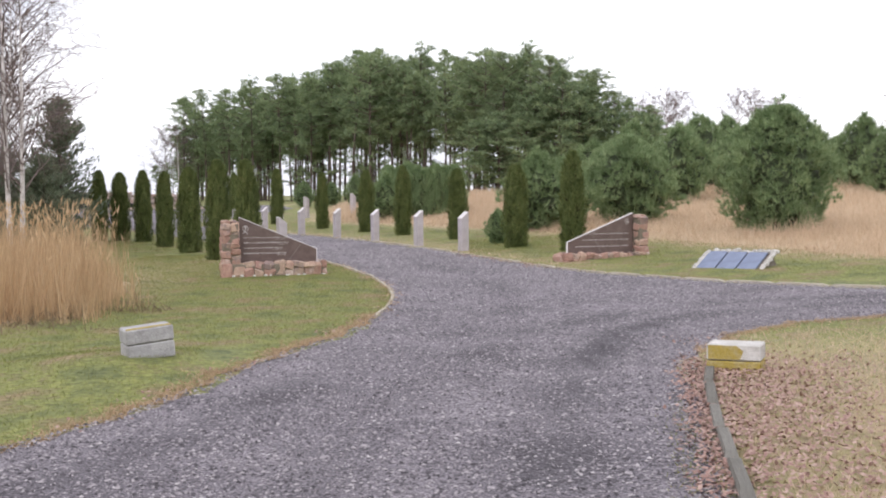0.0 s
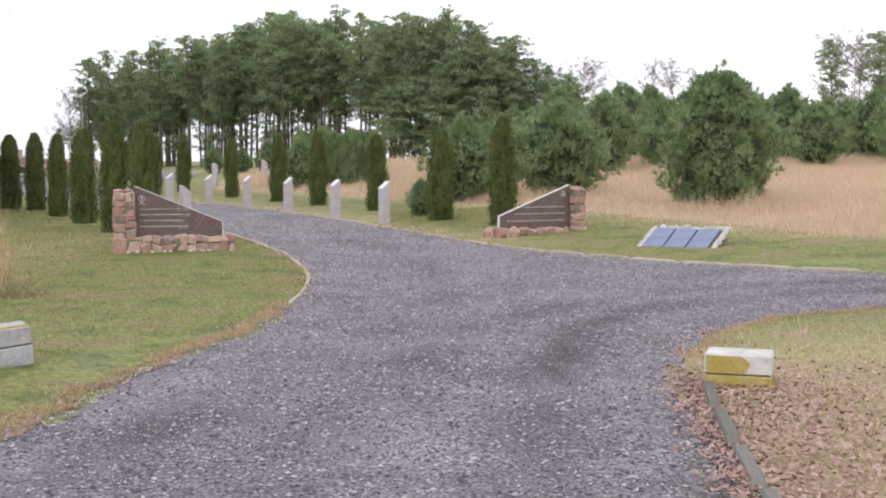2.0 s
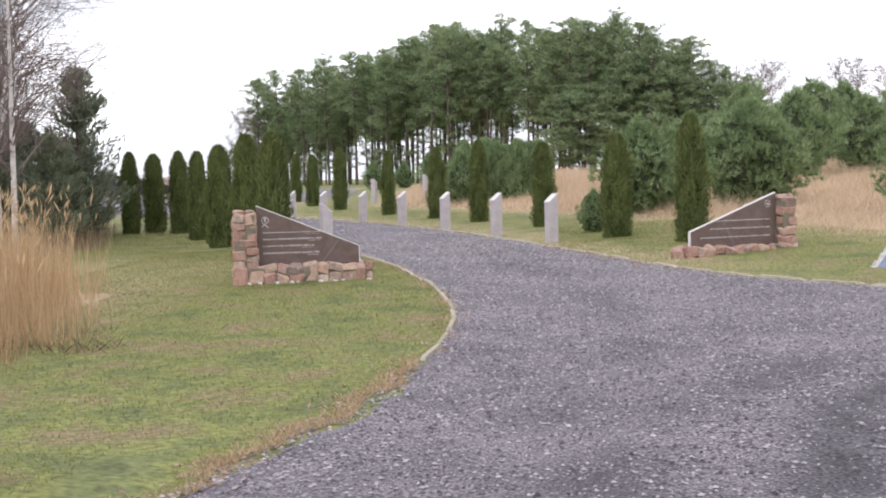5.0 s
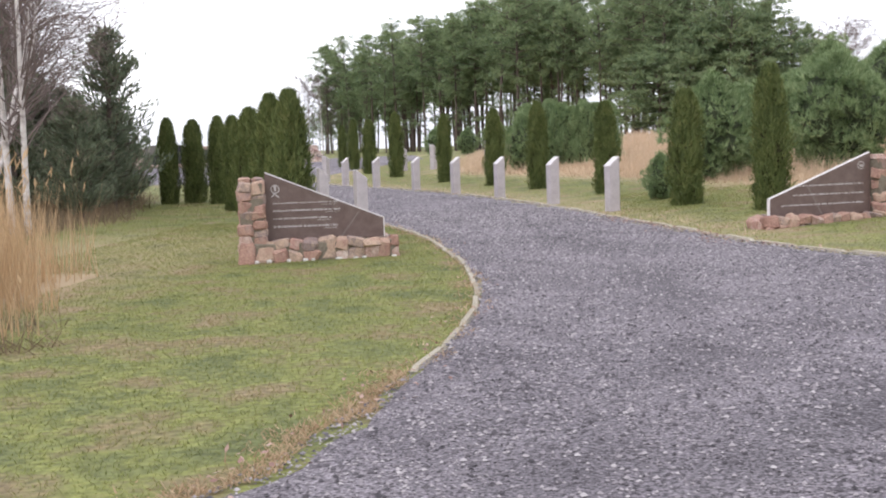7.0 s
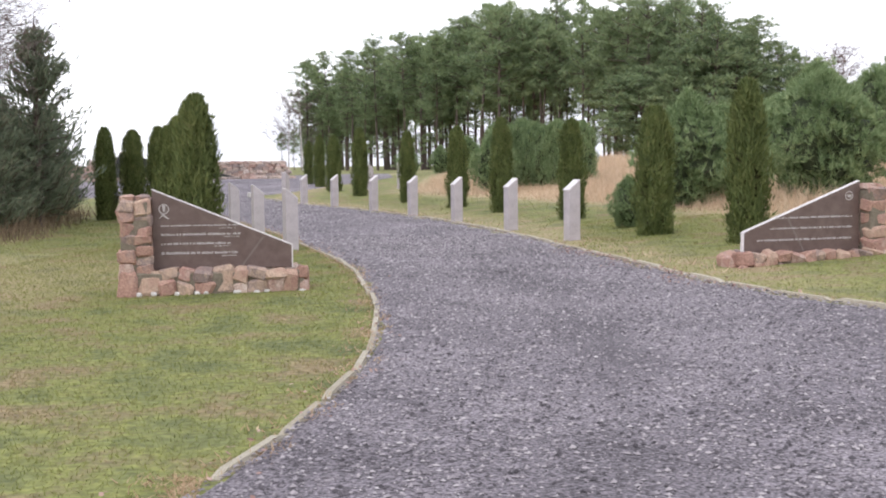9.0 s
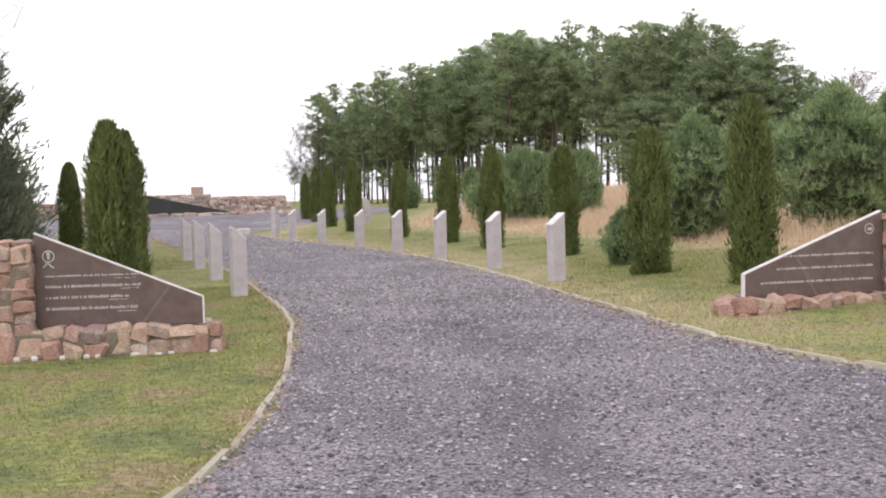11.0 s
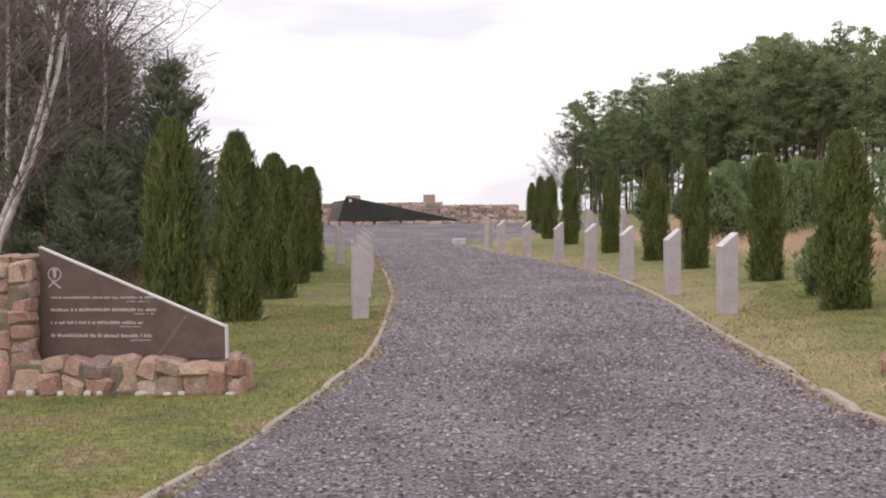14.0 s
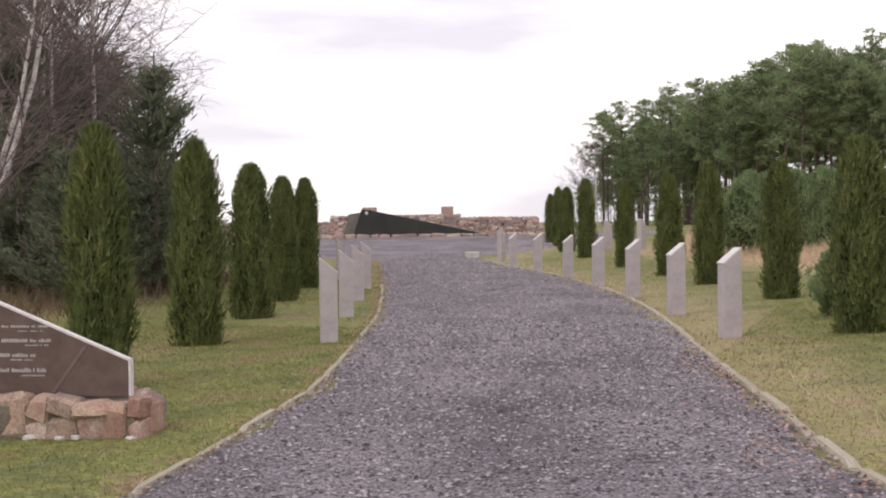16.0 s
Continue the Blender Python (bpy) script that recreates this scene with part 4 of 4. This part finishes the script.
kinds = [thuja(on_ground(-5.28, 29.8), 1, 2.5, 0.25, "columnar trees behind the posts", "dense dark green columnar thuja with browned patches"), thuja(on_ground(-6.57, 33.5), 2, 2.6, 0.275, "columnar trees behind the posts", "dense dark green columnar thuja tapering to a rounded tip"), thuja(on_ground(-8.1, 37.5, 0), 3, 2.5, 0.30, "columnar trees behind the posts", "dense olive-green columnar thuja in the grass")]
rnd = random.Random(4)
for k, (x, y) in enumerate(((-9.65, 41.4), (-11.3, 45.5), (-12.35, 46.4), (-13.0, 46.0))):
    copy_thing(kinds[k % 3], scaled(on_ground(x, y, rnd.uniform(0, 360)), rnd.uniform(0.97, 1.04)))
for k, (x, y, s) in enumerate(((2.62, 32.7, 0.98), (1.36, 35.3, 0.92), (-0.12, 40.9, 0.9), (-1.95, 45.2, 0.95), (-3.45, 48.9, 0.95), (-5.55, 53.5, 0.95), (-8.2, 59.5, 1.0), (-10.1, 64.0, 0.95), (-11.6, 68.2, 0.95), (-12.6, 70.5, 0.8))):
    copy_thing(kinds[(k + 1) % 3], scaled(on_ground(x, y, rnd.uniform(0, 360)), s * (1.0, 1.06, 1.12, 0.95, 0.95)[min(k, 4)], s))


def young_pine_mesh(seed, h, r, tufts, low=0.0, shape=0.75, tuft=0.2):
    """A bushy young pine: whorled limbs, and needle tufts that point out and up."""
    rng = np.random.default_rng(seed)
    limbs, tips = [tube([(0, 0, -0.15), (0, 0, h * 0.5), (0.03, 0.02, h * 0.96)], [0.035 * h / 2, 0.025 * h / 2, 0.008], 6)], []
    lump = rng.uniform(0, 6.28, 4)

    def reach_at(u, a):
        wob = 1 + 0.13 * np.sin(3 * a + 5 * u + lump[0]) + 0.15 * np.sin(5 * a - 9 * u + lump[1]) + 0.16 * np.sin(4 * a + 23 * u + lump[2])
        return r * np.sin(np.pi * (0.14 + 0.85 * u)) ** shape * wob

    for k in range(int(7 * h)):
        u, a = rng.uniform(low + 0.03, 0.93), rng.uniform(0, 6.28)
        d = np.array([np.cos(a), np.sin(a), 0])
        reach, z0 = float(reach_at(u, a)) * 0.9, u * h * 0.85
        limbs.append(tube([np.array([0, 0, z0]), d * reach * 0.5 + np.array([0, 0, z0 + 0.05 * reach]), d * reach + np.array([0, 0, z0 + 0.25 * reach])], [0.02, 0.014, 0.006], 4))
    u, a = rng.uniform(0.0, 0.98, tufts), rng.uniform(0, 6.28, tufts)
    rad = reach_at(u, a) * rng.uniform(0.45, 1.14, tufts) ** 0.6
    d = np.stack([np.cos(a), np.sin(a), np.zeros(tufts)], -1)
    c = d * rad[:, None] + np.array([0, 0, 1]) * (0.02 + u * h * 0.93)[:, None]
    tips.append(np.concatenate([c, d], 1))
    lead = np.stack([rng.normal(0, 0.16, 9), rng.normal(0, 0.16, 9), rng.uniform(h * 0.9, h, 9)], -1)
    tips.append(np.concatenate([lead, rng.normal(0, 0.2, (9, 3))], 1))
    tips = np.concatenate(tips)
    n, per = len(tips), 11
    heading = unit(tips[:, 3:] * 0.55 + np.array([0, 0, 1.2]) + rng.normal(0, 0.3, (n, 3)))
    along = unit(np.repeat(heading, per, 0) + rng.normal(0, 0.55, (n * per, 3)))
    across = unit(np.cross(along, rng.normal(size=(n * per, 3))))
    length = rng.uniform(0.7, 1.2, n * per) * tuft * 0.85
    c = np.repeat(tips[:, :3], per, 0)
    # Lumpy dark core: gaps between tufts get their shade from its colour.
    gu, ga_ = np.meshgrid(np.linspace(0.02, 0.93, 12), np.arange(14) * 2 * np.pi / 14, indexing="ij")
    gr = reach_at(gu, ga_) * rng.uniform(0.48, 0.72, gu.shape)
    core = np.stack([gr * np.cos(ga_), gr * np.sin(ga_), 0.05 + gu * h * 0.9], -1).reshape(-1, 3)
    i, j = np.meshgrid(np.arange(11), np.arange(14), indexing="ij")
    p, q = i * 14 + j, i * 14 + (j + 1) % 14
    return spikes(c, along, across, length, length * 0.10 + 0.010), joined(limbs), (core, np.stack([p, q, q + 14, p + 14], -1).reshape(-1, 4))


def conifer(name, m, meshes, leaf, label, category, group=""):
    ob = thing(name, m, label, category, group)
    crown = part("crown", meshes[0], leaf, ob)
    # A third mesh is the core with shade in its colour.
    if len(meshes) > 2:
        part("inner_foliage", meshes[2], M_PINE_SHADE, crown)
    part("trunk", meshes[1], M_BARK, ob)
    return ob


big = conifer("young_pine", on_ground(8.75, 35.6), young_pine_mesh(31, 3.75, 1.42, 3000, 0.0, 0.66, 0.24), M_NEEDLE, "full rounded young pine standing in the dry meadow", "pine tree", "young pines on the hillside")
mid = conifer("young_pine", on_ground(5.9, 43.5), young_pine_mesh(32, 3.2, 1.5, 2300, 0.0, 0.95, 0.25), M_NEEDLE, "bushy grey-green young pine behind the sign", "pine tree", "young pines on the hillside")
scrub = conifer("young_pine", on_ground(14.5, 62), young_pine_mesh(34, 3.4, 1.4, 760, 0.0, 0.85, 0.36), M_NEEDLE, "bushy dark green young pine at the far edge of the meadow", "pine tree", "young pines on the hillside")
slim = conifer("young_pine", on_ground(2.75, 43.5), young_pine_mesh(33, 2.9, 1.1, 1300, 0.0, 1.1, 0.24), M_NEEDLE, "light green young pine behind the columnar trees", "pine tree", "young pines on the hillside")
for src, x, y, s in ((mid, 3.9, 46.5, 0.8), (slim, 1.0, 37.5, 0.36), (slim, -2.95, 57.5, 0.78), (scrub, 17.5, 66, 1.25), (scrub, 11.0, 60, 1.1), (slim, 8.5, 58, 1.4), (scrub, 22, 62, 0.95), (scrub, 26, 60, 0.95), (scrub, 28.5, 66, 1.2), (scrub, 31, 58, 1.0), (slim, 24.5, 52, 0.9), (scrub, 34, 66, 1.2), (scrub, 20.5, 74, 1.35), (slim, 37, 60, 1.2)):
    copy_thing(src, scaled(on_ground(x, y, rnd.uniform(0, 360)), s))
# a loose hedge of evergreens at the foot of the wood
hedge = thuja(on_ground(-2.9, 59.5), 9, 2.5, 0.52, "evergreen hedge below the wood", "dense mid-green evergreen in a loose hedge below the wood", M_NEEDLE)
for k in range(1, 8):
    copy_thing(hedge, scaled(on_ground(-2.9 + 0.45 * k, 59.5 + rnd.uniform(-0.5, 0.5), rnd.uniform(0, 360)), rnd.uniform(0.9, 1.1), rnd.uniform(0.9, 1.06)))
for k in range(5):
    copy_thing(slim, scaled(on_ground(-8.5 + 1.6 * k, 76 + rnd.uniform(-2, 2), rnd.uniform(0, 360)), rnd.uniform(0.5, 0.7)))


def tall_pine_mesh(seed, h, low, wide):
    """A tall forest pine: a bare stem with dead snags, and an open, ragged crown of needle clumps on limbs."""
    rng = np.random.default_rng(seed)
    lean = rng.normal(0, 0.025, 2) * h
    top = np.array([lean[0], lean[1], h])
    sway = rng.normal(0, 0.12, 2)
    spine = lambda u: top * u + np.array([sway[0], sway[1], 0]) * np.sin(u * 4)
    stem = [tube([spine(u) - np.array([0, 0, 0.4 * (u == 0)]) for u in (0, 0.25, 0.5, 0.75, 0.98)], [0.14, 0.115, 0.095, 0.07, 0.02], 6)]
    clumps = []
    for k in range(12):
        u, a, reach = rng.uniform(0.3 * low, low), rng.uniform(0, 6.28), rng.uniform(0.4, 1.5)
        d = np.array([np.cos(a), np.sin(a), rng.uniform(-0.25, 0.3)])
        stem.append(tube([spine(u), spine(u) + d * reach * 0.5, spine(u) + d * reach], [0.03, 0.02, 0.008], 3))
        if rng.random() < 0.45:
            clumps.append((spine(u) + d * reach, rng.uniform(0.2, 0.36)))
    limbs = 40
    for k in range(limbs):
        v = (k + rng.random()) / limbs
        if rng.random() < 0.1:
            continue
        u, a = low + (0.985 - low) * v, k * 2.4 + rng.uniform(-0.7, 0.7)
        reach = wide * (0.5 + 0.5 * min(1, v / 0.3)) * (1 - v ** 2.4) ** 0.55 * rng.uniform(0.45, 1.15) + 0.18
        d = np.array([np.cos(a), np.sin(a), 0.05 + 0.5 * v + rng.uniform(-0.1, 0.2)])
        base = spine(u)
        stem.append(tube([base, base + d * reach * 0.5 + np.array([0, 0, -0.08]), base + d * reach], [0.05, 0.035, 0.012], 4))
        for j in range(int(2 + reach * 1.3)):
            q = base + d * reach * rng.uniform(0.35, 1.05) + rng.normal(0, 0.1 + 0.13 * reach, 3) * np.array([1, 1, 0.55])
            clumps.append((q, rng.uniform(0.22, 0.46)))
    clumps += [(spine(1.0) + np.array([0, 0, -0.3 * j]) + rng.normal(0, 0.08 + 0.07 * j, 3), 0.2 + 0.03 * j) for j in range(6)]
    cen, al, ac, ln = [], [], [], []
    for c, r in clumps:
        n = int(40 * (r / 0.4) ** 1.3)
        off = unit(rng.normal(size=(n, 3))) * rng.uniform(0.1, 1, (n, 1)) ** 0.6 * r * np.array([1.25, 1.25, 0.6])
        a_ = unit(off * 1.5 + np.array([0, 0, 0.3]) + rng.normal(0, 0.4, (n, 3)))
        cen.append(c + off)
        al.append(a_)
        ac.append(unit(np.cross(a_, rng.normal(size=(n, 3)))))
        ln.append(rng.uniform(0.2, 0.46, n))
    ln = np.concatenate(ln)
    return spikes(np.concatenate(cen), np.concatenate(al), np.concatenate(ac), ln, ln * 0.29), joined(stem)


WOOD_S = [0, 0.08, 0.15, 0.23, 0.31, 0.46, 0.54, 0.615, 0.69, 0.77, 0.85, 0.92, 1]
WOOD_H = [0.80, 0.88, 0.93, 0.99, 1.05, 1.08, 1.06, 0.98, 0.86, 0.92, 0.74, 0.52, 0.38]
WOOD = "tall pine with bare stem and dark ragged crown in a wood"
woods = [conifer("forest_pine", on_ground(-14 - 4 * k, 138 + 6 * k), tall_pine_mesh(50 + k, h, low, wide), M_FOREST, WOOD, "pine tree", "pines of the wood") for k, (h, low, wide) in enumerate(((13.5, 0.42, 2.3), (14.5, 0.50, 2.6), (15.0, 0.36, 2.2), (14.0, 0.46, 2.8), (14.5, 0.40, 2.0), (14.0, 0.55, 2.4)))]
for k in range(150):
    s = (k + rnd.uniform(0, 1)) / 150
    x, y = 6.5 - 51 * s + rnd.uniform(0, 9), 103 + 82 * s + rnd.uniform(0, 20)
    tall = rnd.choice((0.82, 0.9, 0.96, 1.0, 1.03, 1.06)) * rnd.uniform(0.97, 1.03) * np.interp(s, WOOD_S, WOOD_H)
    copy_thing(woods[k % 6], scaled(on_ground(x, y, rnd.uniform(0, 360)), float(tall) * rnd.uniform(0.9, 1.15), float(tall)))
dense = [conifer("forest_pine", on_ground(10.5 + 2.5 * k, 104 + 2 * k), tall_pine_mesh(58 + k, h, 0.1, 2.5), M_FOREST, "dark pine branched to the ground at the edge of a wood", "pine tree", "pines of the wood") for k, h in enumerate((9.8, 8.6))]
for k in range(16):
    g = k / 15
    copy_thing(dense[k % 2], scaled(on_ground(3.5 + 16 * g + rnd.uniform(-1, 1), 101 + 7 * g + rnd.uniform(-1, 4), rnd.uniform(0, 360)), rnd.uniform(0.9, 1.15), float(np.interp(g, [0, 0.35, 0.6, 1], [0.62, 0.95, 0.74, 0.58])) * rnd.uniform(0.9, 1.1)))
for x, y, s in ((9.5, 106, 0.82), (11.3, 110, 0.78), (15.5, 108, 0.6), (17.5, 111, 0.56), (19, 112, 0.5), (13.5, 108, 0.70), (40, 104, 0.66), (43, 101, 0.68), (46, 106, 0.72), (49, 100, 0.68), (52, 104, 0.72), (55, 100, 0.7), (58, 96, 0.7)):
    copy_thing(woods[int(x) % 6], scaled(on_ground(x, y, rnd.uniform(0, 360)), s * 1.1, s))
for k in range(22):
    b_, d_ = 0.13 + 0.024 * k + rnd.uniform(-0.01, 0.01), rnd.uniform(72, 92)
    copy_thing(scrub, scaled(on_ground(-1 + d_ * math.sin(b_), 2 + d_ * math.cos(b_), rnd.uniform(0, 360)), rnd.uniform(1.0, 1.45), rnd.uniform(0.9, 1.35)))


def birch_mesh(seed, h, sway, twigs=7, thick=1.0, spread=0.30):
    """A bare birch: stem, rising limbs and fine drooping twigs."""
    rng = np.random.default_rng(seed)
    top = np.array([sway, sway * 0.3, h])
    bend = np.array([sway * 0.15, 0, 0])
    spine = lambda u: top * u + bend * np.sin(u * 3.1) * 2
    stem = tube([spine(u) - np.array([0, 0, 0.3 * (u == 0)]) for u in (0, 0.12, 0.3, 0.5, 0.7, 0.85, 1)], np.array([0.075, 0.065, 0.055, 0.042, 0.03, 0.018, 0.006]) * h / 8, 8)
    limbs, fine = [], []
    for k in range(44):
        u = rng.uniform(0.2, 0.97)
        a = rng.uniform(0, 6.28)
        reach = h * spread * (1.1 - u) ** 0.6 * rng.uniform(0.6, 1.1)
        d = np.array([np.cos(a), np.sin(a), 1.25 - 4 * (spread - 0.30)])
        b0 = spine(u)
        p = [b0, b0 + d * reach * 0.35 + rng.normal(0, 0.05, 3) * reach, b0 + d * reach * 0.7 + rng.normal(0, 0.08, 3) * reach, b0 + d * reach * np.array([1.25, 1.25, 0.82]) + rng.normal(0, 0.12, 3) * reach]
        limbs.append(tube(p, np.array([0.018, 0.012, 0.008, 0.003]) * h / 8, 4))
        for j in range(twigs):
            t_ = rng.uniform(0.25, 1.0)
            q = b0 + (p[3] - b0) * t_
            e = unit(rng.normal(size=3) * np.array([1, 1, 0.5]) + d * 0.5)
            ln = reach * rng.uniform(0.25, 0.5)
            fine.append(tube([q, q + e * ln * 0.5, q + e * ln + np.array([0, 0, -0.22 * ln])], np.array([0.009, 0.006, 0.003]) * thick * h / 8, 3))
            for _ in range(4):
                w = q + e * ln * rng.uniform(0.3, 1.0)
                g = unit(rng.normal(size=3) + e * 0.8)
                l2 = ln * rng.uniform(0.25, 0.55)
                fine.append(tube([w, w + g * l2 * 0.5, w + g * l2 + np.array([0, 0, -0.3 * l2])], np.array([0.005, 0.004, 0.002]) * thick * h / 8, 3))
    return stem, joined(limbs), joined(fine)


def birch(m, seed, h, sway, label, group="", thick=1.0, twigs=7, spread=0.30):
    stem, limbs, fine = birch_mesh(seed, h, sway, twigs, thick, spread)
    ob = thing("birch", m, label, "birch tree", group)
    part("trunk", stem, M_BIRCH, ob, smooth=True)
    tagged(part("limb_mass", limbs, M_TWIG, ob), kind="stuff")
    tagged(part("twig_mass", fine, M_TWIG, ob), kind="stuff")
    return ob


b1 = birch(on_ground(-12.25, 34.3, 0), 61, 9.0, -0.1, "leafless white-barked birch at the edge of the thicket", "birches in the thicket", 0.8, spread=0.37)
b2 = birch(on_ground(-19.0, 47.6, 40), 62, 10.0, 0.2, "slender leafless birch deep in the thicket", "birches in the thicket", 0.8, 6)
b3 = birch(on_ground(-14.95, 38.1, 40), 64, 8.8, 2.0, "leafless white-barked birch leaning over the thicket", "birches in the thicket", 0.8, spread=0.35)
for src, x, y, turn, s in ((b1, -11.95, 34.35, 150, 0.9), (b3, -15.2, 38.2, 28, 0.9), (b2, -20.9, 49.7, 110, 1.05), (b2, -19.9, 48.2, 250, 1.0), (b1, -16.6, 41.5, 300, 1.05), (b2, -17.2, 43.4, 20, 0.95), (b2, -18.0, 45.6, 330, 1.0), (b2, -16.0, 40.2, 60, 0.9), (b2, -17.0, 40.4, 140, 1.05), (b1, -18.2, 44.6, 200, 1.1), (b2, -15.9, 42.4, 280, 0.9), (b2, -16.6, 44.6, 80, 0.95)):
    copy_thing(src, scaled(on_ground(x, y, turn), s))
far = birch(on_ground(33, 176, 0), 63, 15.0, 0.4, "leafless pinkish-grey birch far behind the young pines", "far birches", 1.8, 8)
for x, y, s in ((30.5, 178, 0.95), (36, 180, 1.0), (43, 172, 0.95), (46, 176, 1.0), (49, 172, 0.9), (45, 110, 0.7), (48.5, 109, 0.74), (43.5, 112, 0.75), (47, 116, 0.8), (50.5, 112, 0.75), (54, 108, 0.75), (57, 112, 0.8), (-34, 165, 0.72), (-37.5, 172, 0.72)):
    copy_thing(far, scaled(on_ground(x, y, rnd.uniform(0, 360)), s))


def spruce_mesh(seed, h, r, n):
    """A dense dark conifer with upswept branch tips and a ragged outline."""
    rng = np.random.default_rng(seed)
    cen, al, limbs = [], [], [tube([(0, 0, -0.2), (0, 0, h * 0.5), (0.02, 0, h)], [0.022 * h, 0.014 * h, 0.01], 6)]
    for k in range(150):
        u = rng.uniform(0.04, 0.98)
        a = rng.uniform(0, 6.28)
        reach = (r * (1 - u ** 1.5) ** 0.8 + 0.1) * rng.uniform(0.55, 1.12)
        d = np.array([np.cos(a), np.sin(a), 0.15])
        b0 = np.array([0, 0, u * h * 0.94])
        tip = b0 + d * reach + np.array([0, 0, 0.45 * reach])
        limbs.append(tube([b0, b0 + d * reach * 0.6, tip], [0.02, 0.014, 0.005], 3))
        m_ = max(8, int(n / 150 * (0.4 + reach / r)))
        t_ = rng.uniform(0.15, 1.05, m_)
        cen.append(b0 + d * (reach * t_)[:, None] + np.array([0, 0, 1]) * (0.45 * reach * t_ ** 2)[:, None] + rng.normal(0, 0.085, (m_, 3)))
        al.append(unit(d + np.array([0, 0, 0.9]) + rng.normal(0, 0.5, (m_, 3))))
    cen, al = np.concatenate(cen), np.concatenate(al)
    ac = unit(np.cross(al, rng.normal(size=al.shape)))
    return cards(cen, al, ac, rng.uniform(0.14, 0.30, len(cen)), rng.uniform(0.03, 0.06, len(cen))), joined(limbs)


sp = conifer("dark_conifer", on_ground(-13.35, 42.5), spruce_mesh(71, 5.25, 1.35, 7500), M_SPRUCE, "dark brownish-green conifer standing by the birches", "conifer tree", "conifers of the thicket")
for x, y, s in ((-14.4, 45.5, 0.62), (-15.2, 40.5, 0.8), (-16, 44, 0.7), (-17, 48, 0.75), (-12.8, 39.0, 0.6), (-13.7, 41.8, 0.55), (-14.3, 43.4, 0.55), (-14.8, 45.0, 0.5), (-15.3, 46.6, 0.55), (-15.9, 48.4, 0.5)):
    copy_thing(sp, scaled(on_ground(x, y, rnd.uniform(0, 360)), s * 1.35, s))
# the thicket goes on behind: taller conifers
for x, y, s in ((-17.0, 41.6, 1.25), (-17.6, 44.8, 1.15), (-18.8, 47.0, 1.2), (-19.8, 49.5, 1.3), (-20.5, 46, 1.5)):
    copy_thing(sp, scaled(on_ground(x, y, rnd.uniform(0, 360)), s * 1.15, s))
